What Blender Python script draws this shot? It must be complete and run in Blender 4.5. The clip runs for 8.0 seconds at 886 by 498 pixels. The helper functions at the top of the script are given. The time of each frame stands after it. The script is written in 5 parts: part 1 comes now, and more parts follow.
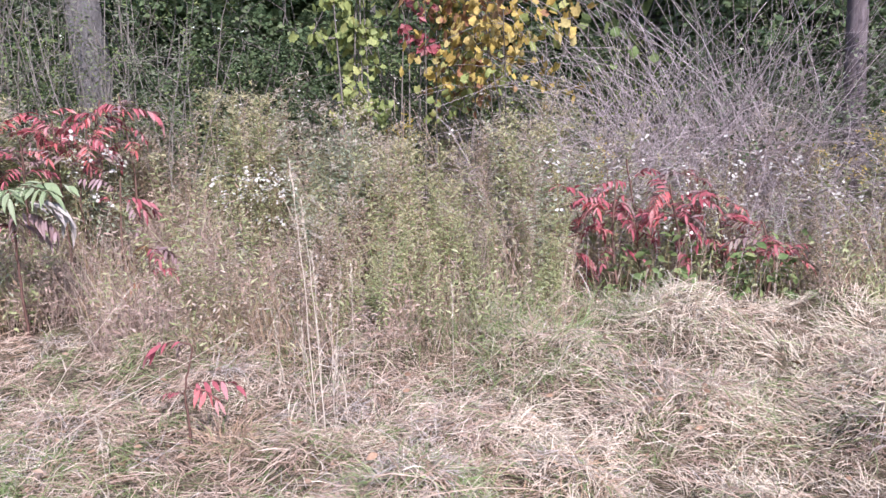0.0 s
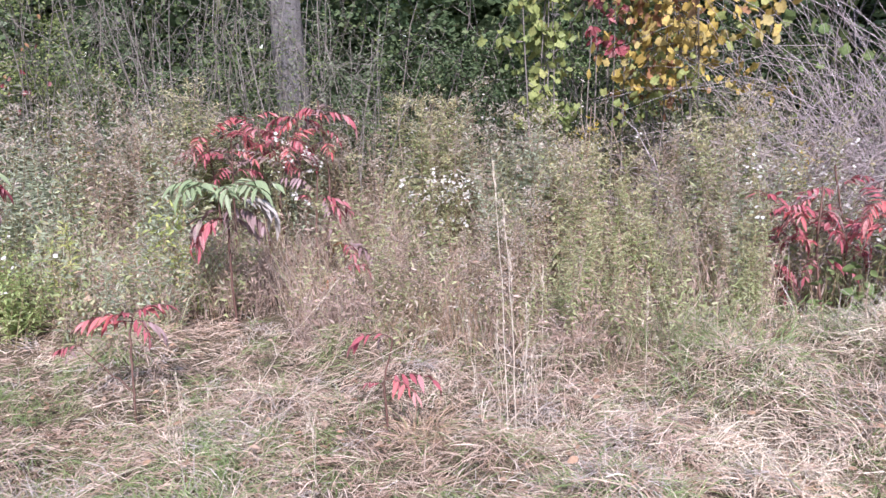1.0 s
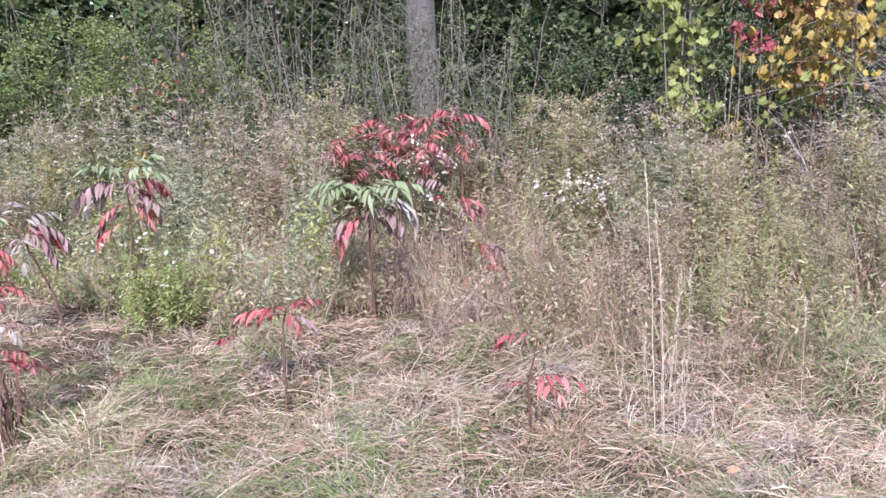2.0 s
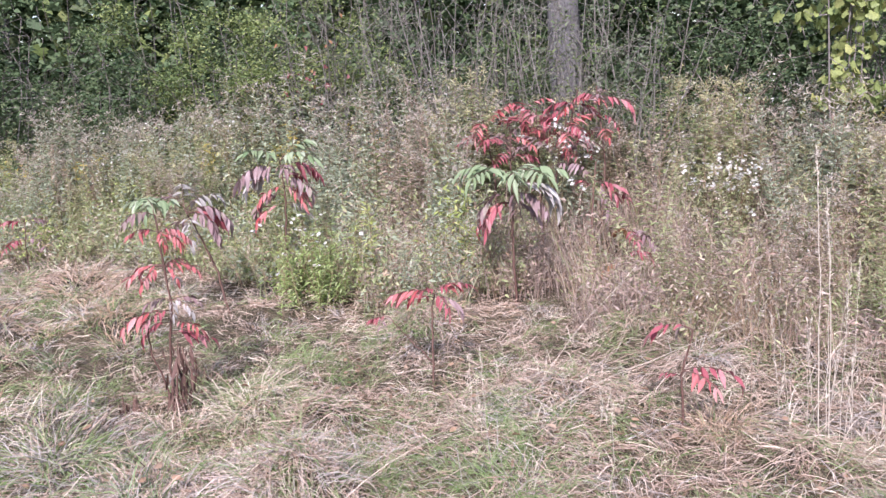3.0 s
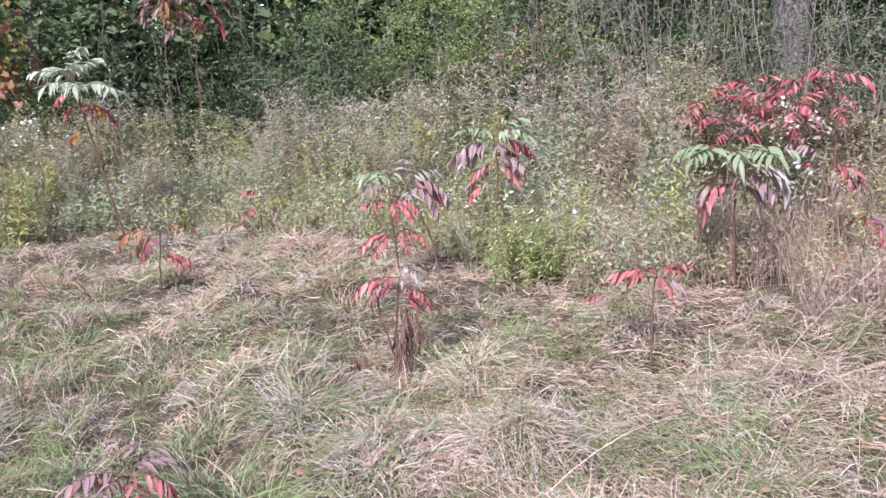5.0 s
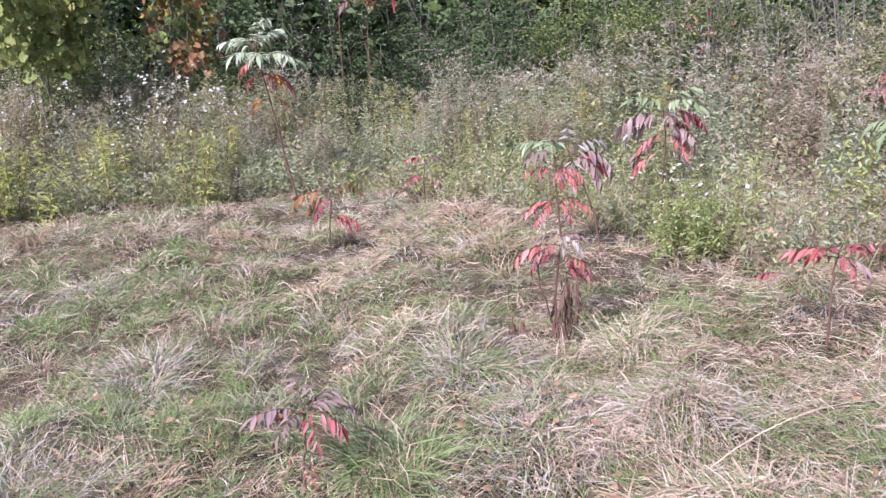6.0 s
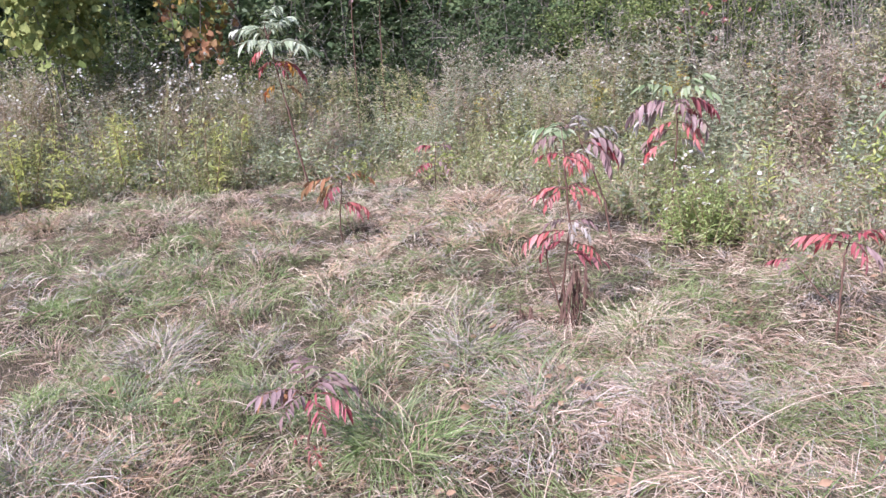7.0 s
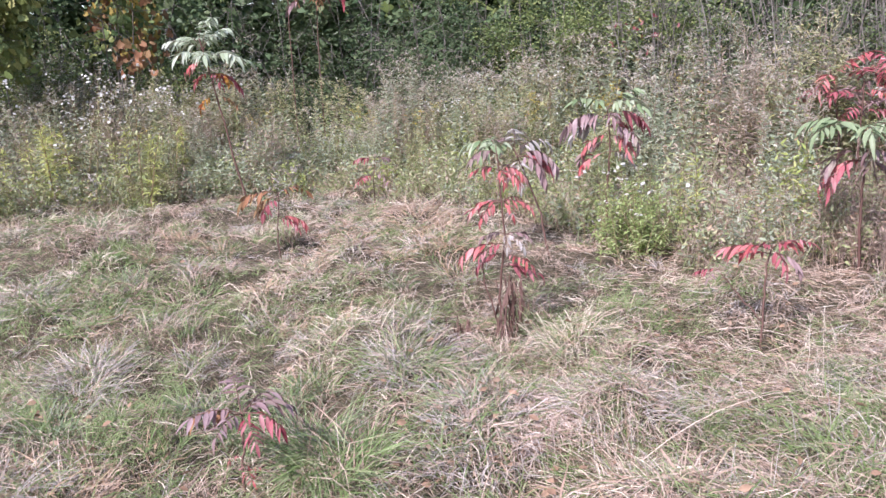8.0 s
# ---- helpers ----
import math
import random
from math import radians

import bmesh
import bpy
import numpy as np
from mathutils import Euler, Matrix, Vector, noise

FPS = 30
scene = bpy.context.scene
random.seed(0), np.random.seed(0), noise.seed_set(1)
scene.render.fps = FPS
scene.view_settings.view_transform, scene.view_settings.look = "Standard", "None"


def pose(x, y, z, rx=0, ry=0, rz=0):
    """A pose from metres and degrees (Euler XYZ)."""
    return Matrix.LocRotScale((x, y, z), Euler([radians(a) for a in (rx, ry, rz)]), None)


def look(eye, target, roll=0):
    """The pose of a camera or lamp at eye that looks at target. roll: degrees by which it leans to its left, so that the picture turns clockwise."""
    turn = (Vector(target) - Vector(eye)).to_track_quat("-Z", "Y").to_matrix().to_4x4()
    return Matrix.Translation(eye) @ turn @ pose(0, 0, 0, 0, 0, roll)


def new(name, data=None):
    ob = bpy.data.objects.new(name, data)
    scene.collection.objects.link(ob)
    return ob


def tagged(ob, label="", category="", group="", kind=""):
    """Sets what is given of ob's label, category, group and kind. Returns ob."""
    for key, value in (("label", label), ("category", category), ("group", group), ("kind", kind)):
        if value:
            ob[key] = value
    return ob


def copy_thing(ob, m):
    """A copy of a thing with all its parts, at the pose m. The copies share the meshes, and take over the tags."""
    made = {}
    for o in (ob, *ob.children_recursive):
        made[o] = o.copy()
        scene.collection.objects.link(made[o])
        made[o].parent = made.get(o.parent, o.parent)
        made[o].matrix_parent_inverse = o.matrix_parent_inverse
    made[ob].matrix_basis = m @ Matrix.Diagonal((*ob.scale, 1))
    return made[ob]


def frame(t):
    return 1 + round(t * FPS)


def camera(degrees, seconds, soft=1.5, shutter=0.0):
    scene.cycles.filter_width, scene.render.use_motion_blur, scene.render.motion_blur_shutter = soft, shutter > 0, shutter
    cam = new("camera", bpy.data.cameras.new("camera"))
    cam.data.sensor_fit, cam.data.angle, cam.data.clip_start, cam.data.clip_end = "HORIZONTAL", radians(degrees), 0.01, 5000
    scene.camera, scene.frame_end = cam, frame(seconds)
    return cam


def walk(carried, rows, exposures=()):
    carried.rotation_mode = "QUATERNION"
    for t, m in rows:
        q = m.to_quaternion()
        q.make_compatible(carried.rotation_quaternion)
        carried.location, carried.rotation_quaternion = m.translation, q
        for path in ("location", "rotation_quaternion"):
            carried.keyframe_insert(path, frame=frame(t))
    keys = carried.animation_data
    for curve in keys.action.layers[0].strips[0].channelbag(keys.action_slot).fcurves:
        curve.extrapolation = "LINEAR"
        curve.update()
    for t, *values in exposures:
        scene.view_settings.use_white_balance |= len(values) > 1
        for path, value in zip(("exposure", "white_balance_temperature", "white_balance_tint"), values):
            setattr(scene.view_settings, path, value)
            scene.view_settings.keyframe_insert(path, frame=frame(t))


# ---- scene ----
cam = camera(58.9, 8.0, soft=1.5)
PATH = [
    (0, (0.066, 0.001, 1.608), (0.002, 1.951, 1.167), -0.1),
    (0.5, (0.001, 0.005, 1.602), (-0.228, 1.941, 1.157), -0.3),
    (1, (-0.077, -0.014, 1.591), (-0.551, 1.882, 1.166), -0.8),
    (1.5, (-0.132, -0.032, 1.593), (-0.768, 1.817, 1.172), -1.5),
    (1.7, (-0.155, -0.045, 1.578), (-0.837, 1.789, 1.166), -1.6),
    (2.8, (-0.249, -0.113, 1.621), (-1.242, 1.565, 1.173), -2.7),
    (3, (-0.266, -0.128, 1.612), (-1.311, 1.518, 1.167), -2.8),
    (3.5, (-0.28, -0.15, 1.608), (-1.42, 1.432, 1.16), -3.2),
    (4, (-0.293, -0.173, 1.615), (-1.481, 1.371, 1.164), -3.4),
    (4.5, (-0.308, -0.215, 1.616), (-1.587, 1.254, 1.16), -3.6),
    (5, (-0.381, -0.292, 1.605), (-1.784, 1.056, 1.14), -3.6),
    (5.2, (-0.397, -0.332, 1.607), (-1.847, 0.963, 1.139), -3.5),
    (6.3, (-0.371, -0.36, 1.563), (-2.031, 0.629, 1.044), -4.1),
    (6.5, (-0.365, -0.361, 1.555), (-2.023, 0.626, 1.031), -4.1),
    (7, (-0.36, -0.337, 1.545), (-2.011, 0.663, 1.021), -4.0),
    (7.5, (-0.341, -0.318, 1.553), (-1.943, 0.758, 1.029), -3.5),
    (8, (-0.325, -0.314, 1.572), (-1.9, 0.809, 1.062), -3.6),
]
walk(cam, [(t, look(eye, target, roll)) for t, eye, target, roll in PATH], [(0, 0.75, 6150, 21), (8, 0.75, 6150, 21)])

# ---- light ----
SUN_ELEVATION, SUN_AZIMUTH = 46, 160
world = bpy.data.worlds.new("world")
scene.world = world
world.use_nodes = True
wn = world.node_tree.nodes
sky = wn.new("ShaderNodeTexSky")
sky.sky_type = "NISHITA"
sky.sun_disc = False
sky.sun_elevation = radians(SUN_ELEVATION)
sky.sun_rotation = radians(SUN_AZIMUTH)
world.node_tree.links.new(sky.outputs["Color"], wn["Background"].inputs["Color"])
wn["Background"].inputs["Strength"].default_value = 0.15
sun = new("sun", bpy.data.lights.new("sun", "SUN"))
sun.data.energy = 5.0
sun.data.angle = radians(1)
sun.data.color = (1.0, 0.96, 0.93)
sun_way = Vector((math.sin(radians(SUN_AZIMUTH)) * math.cos(radians(SUN_ELEVATION)),
                  math.cos(radians(SUN_AZIMUTH)) * math.cos(radians(SUN_ELEVATION)),
                  math.sin(radians(SUN_ELEVATION))))
sun.matrix_world = look(sun_way * 30, (0, 0, 0))

rng = np.random.default_rng(7)


# ---- materials ----
def plant_mat(name, colours, rough=0.6, glow=0.3, scale=60.0, dark=0.7, spec=0.16):
    """Leaf, blade or stem: a colour of its own for each piece, fine streaks, and light through the blade."""
    m = bpy.data.materials.new(name)
    m.use_nodes = True
    nt = m.node_tree
    nt.nodes.clear()
    N = nt.nodes.new
    L = nt.links.new
    geo, info = N("ShaderNodeNewGeometry"), N("ShaderNodeObjectInfo")
    add, frac = N("ShaderNodeMath"), N("ShaderNodeMath")
    add.operation, frac.operation = "ADD", "FRACT"
    L(geo.outputs["Random Per Island"], add.inputs[0])
    L(info.outputs["Random"], add.inputs[1])
    L(add.outputs[0], frac.inputs[0])
    ramp = N("ShaderNodeValToRGB")
    ramp.color_ramp.interpolation = "LINEAR"
    els = ramp.color_ramp.elements
    while len(els) < len(colours):
        els.new(0.5)
    for k, c in enumerate(colours):
        els[k].position = k / max(1, len(colours) - 1)
        els[k].color = (*c, 1)
    L(frac.outputs[0], ramp.inputs["Fac"])
    tex, noi = N("ShaderNodeTexCoord"), N("ShaderNodeTexNoise")
    noi.inputs["Scale"].default_value = scale
    noi.inputs["Detail"].default_value = 4
    L(tex.outputs["Object"], noi.inputs["Vector"])
    mr = N("ShaderNodeMapRange")
    mr.inputs["From Min"].default_value, mr.inputs["From Max"].default_value = 0.3, 0.7
    mr.inputs["To Min"].default_value, mr.inputs["To Max"].default_value = dark, 1.15
    L(noi.outputs["Fac"], mr.inputs["Value"])
    mul = N("ShaderNodeMix")
    mul.data_type, mul.blend_type = "RGBA", "MULTIPLY"
    mul.inputs["Factor"].default_value = 1.0
    L(ramp.outputs["Color"], mul.inputs["A"])
    L(mr.outputs["Result"], mul.inputs["B"])
    bs, out = N("ShaderNodeBsdfPrincipled"), N("ShaderNodeOutputMaterial")
    bs.inputs["Roughness"].default_value = rough
    bs.inputs["Specular IOR Level"].default_value = spec
    L(mul.outputs["Result"], bs.inputs["Base Color"])
    bump = N("ShaderNodeBump")
    bump.inputs["Strength"].default_value = 0.3
    bump.inputs["Distance"].default_value = 0.002
    L(noi.outputs["Fac"], bump.inputs["Height"])
    L(bump.outputs["Normal"], bs.inputs["Normal"])
    if glow:
        tr, mix = N("ShaderNodeBsdfTranslucent"), N("ShaderNodeMixShader")
        L(mul.outputs["Result"], tr.inputs["Color"])
        mix.inputs["Fac"].default_value = glow
        L(bs.outputs[0], mix.inputs[1])
        L(tr.outputs[0], mix.inputs[2])
        L(mix.outputs[0], out.inputs["Surface"])
    else:
        L(bs.outputs[0], out.inputs["Surface"])
    return m


def surface_mat(name, colours, scale, stretch=(1, 1, 1), rough=0.9, bump=0.6, depth=0.02, fine=6.0):
    """Soil or bark: a ramp over coarse and fine noise, with relief."""
    m = bpy.data.materials.new(name)
    m.use_nodes = True
    nt = m.node_tree
    N, L = nt.nodes.new, nt.links.new
    bs = nt.nodes["Principled BSDF"]
    bs.inputs["Roughness"].default_value = rough
    bs.inputs["Specular IOR Level"].default_value = 0.2
    tex, mp = N("ShaderNodeTexCoord"), N("ShaderNodeMapping")
    mp.inputs["Scale"].default_value = stretch
    L(tex.outputs["Object"], mp.inputs["Vector"])
    a, b = N("ShaderNodeTexNoise"), N("ShaderNodeTexNoise")
    for n, k in ((a, scale), (b, scale * fine)):
        n.inputs["Scale"].default_value = k
        n.inputs["Detail"].default_value = 8
        n.inputs["Roughness"].default_value = 0.65
        L(mp.outputs["Vector"], n.inputs["Vector"])
    mix = N("ShaderNodeMix")
    mix.inputs["Factor"].default_value = 0.5
    L(a.outputs["Fac"], mix.inputs["A"])
    L(b.outputs["Fac"], mix.inputs["B"])
    ramp = N("ShaderNodeValToRGB")
    els = ramp.color_ramp.elements
    while len(els) < len(colours):
        els.new(0.5)
    for k, c in enumerate(colours):
        els[k].position = 0.3 + 0.4 * k / (len(colours) - 1)
        els[k].color = (*c, 1)
    L(mix.outputs["Result"], ramp.inputs["Fac"])
    L(ramp.outputs["Color"], bs.inputs["Base Color"])
    bp = N("ShaderNodeBump")
    bp.inputs["Strength"].default_value = bump
    bp.inputs["Distance"].default_value = depth
    L(mix.outputs["Result"], bp.inputs["Height"])
    L(bp.outputs["Normal"], bs.inputs["Normal"])
    return m


def thatch_mat():
    """Dead fibres lying in several directions over dark soil."""
    m = bpy.data.materials.new("soil_thatch")
    m.use_nodes = True
    nt = m.node_tree
    N, L = nt.nodes.new, nt.links.new
    bs = nt.nodes["Principled BSDF"]
    bs.inputs["Roughness"].default_value = 0.85
    bs.inputs["Specular IOR Level"].default_value = 0.2
    tex = N("ShaderNodeTexCoord")
    warp = N("ShaderNodeTexNoise")
    warp.inputs["Scale"].default_value = 5
    L(tex.outputs["Object"], warp.inputs["Vector"])
    off = N("ShaderNodeVectorMath")
    off.operation = "MULTIPLY_ADD"
    off.inputs[1].default_value = (0.05, 0.05, 0)
    L(warp.outputs["Color"], off.inputs[0])
    L(tex.outputs["Object"], off.inputs[2])
    base = N("ShaderNodeTexNoise")
    base.inputs["Scale"].default_value = 3
    base.inputs["Detail"].default_value = 6
    L(tex.outputs["Object"], base.inputs["Vector"])
    ramp = N("ShaderNodeValToRGB")
    ramp.color_ramp.elements[0].position, ramp.color_ramp.elements[0].color = 0.35, (0.03, 0.024, 0.016, 1)
    ramp.color_ramp.elements[1].position, ramp.color_ramp.elements[1].color = 0.65, (0.12, 0.095, 0.06, 1)
    L(base.outputs["Fac"], ramp.inputs["Fac"])
    colour, relief = ramp.outputs["Color"], None
    for angle, straw in ((15, (0.2, 0.15, 0.11)), (75, (0.3, 0.24, 0.19)), (130, (0.15, 0.16, 0.08)), (165, (0.24, 0.18, 0.13))):
        mp, no, cut, mix = N("ShaderNodeMapping"), N("ShaderNodeTexNoise"), N("ShaderNodeMapRange"), N("ShaderNodeMix")
        mp.inputs["Rotation"].default_value = (0, 0, radians(angle))
        mp.inputs["Scale"].default_value = (14, 260, 14)
        L(off.outputs[0], mp.inputs["Vector"])
        no.inputs["Scale"].default_value = 1.0
        no.inputs["Detail"].default_value = 2
        L(mp.outputs["Vector"], no.inputs["Vector"])
        cut.inputs["From Min"].default_value, cut.inputs["From Max"].default_value = 0.55, 0.66
        L(no.outputs["Fac"], cut.inputs["Value"])
        mix.data_type = "RGBA"
        mix.inputs["B"].default_value = (*straw, 1)
        L(cut.outputs["Result"], mix.inputs["Factor"])
        L(colour, mix.inputs["A"])
        colour = mix.outputs["Result"]
        if relief is None:
            relief = cut.outputs["Result"]
        else:
            top = N("ShaderNodeMath")
            top.operation = "MAXIMUM"
            L(relief, top.inputs[0])
            L(cut.outputs["Result"], top.inputs[1])
            relief = top.outputs[0]
    L(colour, bs.inputs["Base Color"])
    bp = N("ShaderNodeBump")
    bp.inputs["Strength"].default_value = 0.8
    bp.inputs["Distance"].default_value = 0.01
    L(relief, bp.inputs["Height"])
    L(bp.outputs["Normal"], bs.inputs["Normal"])
    return m


M_SOIL = thatch_mat()
M_BARK = surface_mat("bark_grey", [(0.075, 0.07, 0.07), (0.18, 0.17, 0.172), (0.32, 0.305, 0.31)], 7.0, (3, 3, 0.5), 0.95, 1.0, 0.06)
M_BARK2 = surface_mat("bark_pinkish", [(0.07, 0.055, 0.06), (0.17, 0.14, 0.15), (0.3, 0.26, 0.28)], 6.0, (3, 3, 0.6), 0.95, 1.0, 0.04)
M_STRAW = plant_mat("straw", [(0.24, 0.15, 0.11), (0.58, 0.445, 0.36), (0.38, 0.27, 0.21), (0.72, 0.6, 0.51), (0.29, 0.185, 0.14), (0.54, 0.42, 0.335)], 0.45, 0.12)
M_STRAW2 = plant_mat("bleached_straw", [(0.49, 0.415, 0.315), (0.73, 0.645, 0.52), (0.57, 0.485, 0.38), (0.78, 0.7, 0.585)], 0.4, 0.12)
M_GREY = plant_mat("grey_straw", [(0.31, 0.265, 0.24), (0.48, 0.43, 0.4), (0.37, 0.325, 0.305), (0.58, 0.53, 0.5)], 0.45, 0.12)
M_TAN = plant_mat("tan_straw", [(0.38, 0.25, 0.16), (0.52, 0.37, 0.26), (0.44, 0.31, 0.21), (0.58, 0.44, 0.33)], 0.5, 0.12)
M_RUST = plant_mat("rusty_weed", [(0.25, 0.175, 0.15), (0.42, 0.33, 0.285), (0.33, 0.24, 0.205), (0.48, 0.4, 0.35)], 0.65, 0.2)
M_LITTER = plant_mat("fallen_leaf", [(0.2, 0.12, 0.08), (0.38, 0.25, 0.17), (0.28, 0.175, 0.12), (0.44, 0.33, 0.25)], 0.6, 0.2)
M_GREEN = plant_mat("green_blade", [(0.13, 0.21, 0.075), (0.25, 0.33, 0.13), (0.18, 0.27, 0.1), (0.33, 0.4, 0.2), (0.4, 0.42, 0.24)], 0.45, 0.3)
M_DEEPGREEN = plant_mat("deep_green_blade", [(0.14, 0.2, 0.1), (0.27, 0.33, 0.2), (0.2, 0.26, 0.14), (0.36, 0.41, 0.28)], 0.45, 0.3)
M_DRYSTEM = plant_mat("dry_stem", [(0.21, 0.14, 0.115), (0.38, 0.285, 0.24), (0.29, 0.2, 0.165), (0.47, 0.375, 0.325)], 0.7, 0.0)
M_DRYLEAF = plant_mat("dry_leaf", [(0.2, 0.12, 0.07), (0.38, 0.27, 0.18), (0.3, 0.2, 0.13), (0.46, 0.36, 0.25)], 0.7, 0.25)
M_PINKLEAF = plant_mat("faded_leaf", [(0.36, 0.27, 0.22), (0.53, 0.43, 0.35), (0.45, 0.35, 0.28), (0.6, 0.51, 0.42)], 0.55, 0.35)
M_FLUFF = plant_mat("seed_fluff", [(0.42, 0.36, 0.3), (0.55, 0.49, 0.43), (0.38, 0.31, 0.25), (0.6, 0.55, 0.5)], 0.9, 0.3)
M_GOLD = plant_mat("goldenrod_plume", [(0.38, 0.37, 0.21), (0.5, 0.475, 0.32), (0.5, 0.44, 0.22), (0.44, 0.43, 0.3)], 0.8, 0.3)
M_BRIGHTGOLD = plant_mat("yellow_plume", [(0.6, 0.45, 0.06), (0.7, 0.55, 0.1), (0.55, 0.4, 0.08)], 0.8, 0.3)
M_WEED = plant_mat("weed_leaf", [(0.22, 0.27, 0.115), (0.46, 0.505, 0.26), (0.33, 0.39, 0.18), (0.59, 0.6, 0.37), (0.49, 0.455, 0.28)], 0.42, 0.4)
M_SAGE = plant_mat("sage_leaf", [(0.3, 0.355, 0.24), (0.51, 0.57, 0.42), (0.41, 0.465, 0.325), (0.64, 0.66, 0.54)], 0.45, 0.4)
M_LIME = plant_mat("lime_leaf", [(0.3, 0.38, 0.11), (0.47, 0.52, 0.18), (0.38, 0.45, 0.15), (0.57, 0.56, 0.26)], 0.5, 0.4)
M_PRIM = plant_mat("bright_lime_leaf", [(0.42, 0.48, 0.14), (0.6, 0.62, 0.22), (0.5, 0.56, 0.18), (0.68, 0.62, 0.3)], 0.5, 0.45)
M_CLUMP = plant_mat("fresh_green_leaf", [(0.31, 0.41, 0.15), (0.48, 0.57, 0.25), (0.39, 0.49, 0.2), (0.62, 0.65, 0.38)], 0.5, 0.45)
M_WEEDSTEM = plant_mat("weed_stem", [(0.2, 0.17, 0.09), (0.3, 0.25, 0.14), (0.24, 0.15, 0.1)], 0.65, 0.0)
M_WHITE = plant_mat("white_petal", [(0.55, 0.53, 0.5), (0.7, 0.69, 0.66), (0.47, 0.43, 0.38)], 0.6, 0.3)
M_RED = plant_mat("red_leaflet", [(0.42, 0.08, 0.085), (0.62, 0.2, 0.2), (0.5, 0.12, 0.13), (0.68, 0.36, 0.35), (0.56, 0.15, 0.15)], 0.42, 0.3, 90, 0.5)
M_CRIMSON = plant_mat("crimson_leaflet", [(0.3, 0.06, 0.08), (0.48, 0.15, 0.175), (0.38, 0.1, 0.125), (0.55, 0.28, 0.29)], 0.42, 0.3, 90, 0.55)
M_MAUVE = plant_mat("mauve_leaflet", [(0.21, 0.125, 0.125), (0.36, 0.26, 0.27), (0.27, 0.17, 0.175), (0.31, 0.25, 0.21)], 0.32, 0.25, 90)
M_DUSK = plant_mat("grey_leaflet", [(0.36, 0.33, 0.3), (0.54, 0.5, 0.48), (0.44, 0.38, 0.37)], 0.3, 0.25, 90)
M_SUMACGREEN = plant_mat("green_leaflet", [(0.17, 0.24, 0.12), (0.3, 0.37, 0.22), (0.23, 0.3, 0.16), (0.42, 0.46, 0.33)], 0.35, 0.3, 90)
M_PALEGREEN = plant_mat("pale_green_leaflet", [(0.34, 0.41, 0.27), (0.52, 0.58, 0.44), (0.43, 0.5, 0.36), (0.66, 0.69, 0.58)], 0.35, 0.35, 90)
M_ORANGE = plant_mat("orange_leaflet", [(0.55, 0.2, 0.05), (0.6, 0.34, 0.07), (0.5, 0.12, 0.06), (0.62, 0.42, 0.12)], 0.45, 0.35, 90)
M_SUMACSTEM = plant_mat("sumac_stem", [(0.11, 0.06, 0.05), (0.18, 0.11, 0.09)], 0.7, 0.0)
M_SHRUB = plant_mat("shrub_leaf", [(0.06, 0.1, 0.05), (0.13, 0.18, 0.09), (0.09, 0.14, 0.07), (0.19, 0.23, 0.12)], 0.4, 0.3)
M_SHRUB2 = plant_mat("light_shrub_leaf", [(0.15, 0.21, 0.07), (0.27, 0.32, 0.12), (0.2, 0.26, 0.1), (0.36, 0.38, 0.16)], 0.45, 0.35)
M_SHRUB3 = plant_mat("grey_shrub_leaf", [(0.13, 0.16, 0.1), (0.22, 0.25, 0.17), (0.17, 0.2, 0.14), (0.29, 0.31, 0.22)], 0.45, 0.3)
M_SHRUB4 = plant_mat("mid_shrub_leaf", [(0.1, 0.16, 0.06), (0.19, 0.25, 0.1), (0.14, 0.2, 0.08), (0.26, 0.3, 0.13)], 0.45, 0.3)
M_YELLOW = plant_mat("yellow_leaf", [(0.36, 0.25, 0.07), (0.5, 0.38, 0.11), (0.4, 0.29, 0.1), (0.46, 0.39, 0.17)], 0.55, 0.25)
M_YGREEN = plant_mat("yellow_green_leaf", [(0.17, 0.22, 0.07), (0.29, 0.32, 0.12), (0.23, 0.27, 0.1), (0.36, 0.35, 0.13)], 0.55, 0.25)
M_TAWNY = plant_mat("tawny_leaf", [(0.26, 0.12, 0.07), (0.36, 0.18, 0.1), (0.22, 0.13, 0.07), (0.4, 0.25, 0.13)], 0.6, 0.25)
M_CANE = plant_mat("pale_cane", [(0.29, 0.235, 0.24), (0.45, 0.385, 0.395), (0.36, 0.295, 0.305), (0.54, 0.48, 0.485)], 0.7, 0.0)
M_SAPLING = plant_mat("sapling_bark", [(0.11, 0.095, 0.08), (0.24, 0.215, 0.2), (0.16, 0.14, 0.125)], 0.8, 0.0, 30)
M_PALESTEM = plant_mat("pale_sapling_bark", [(0.14, 0.125, 0.11), (0.3, 0.27, 0.25), (0.2, 0.18, 0.165)], 0.8, 0.0, 30)
M_CULM = plant_mat("pale_culm", [(0.48, 0.41, 0.33), (0.65, 0.57, 0.48), (0.56, 0.48, 0.4)], 0.45, 0.12)
M_HAY = plant_mat("pinkish_hay", [(0.44, 0.33, 0.29), (0.64, 0.52, 0.46), (0.53, 0.41, 0.36), (0.7, 0.59, 0.53)], 0.55, 0.12)
M_FRESH = plant_mat("fresh_blade", [(0.17, 0.24, 0.085), (0.29, 0.36, 0.16), (0.22, 0.29, 0.12), (0.38, 0.43, 0.23)], 0.5, 0.35)
M_DARKDEAD = plant_mat("dark_withered_leaf", [(0.09, 0.05, 0.042), (0.17, 0.1, 0.085), (0.13, 0.075, 0.06), (0.24, 0.16, 0.13)], 0.7, 0.15)


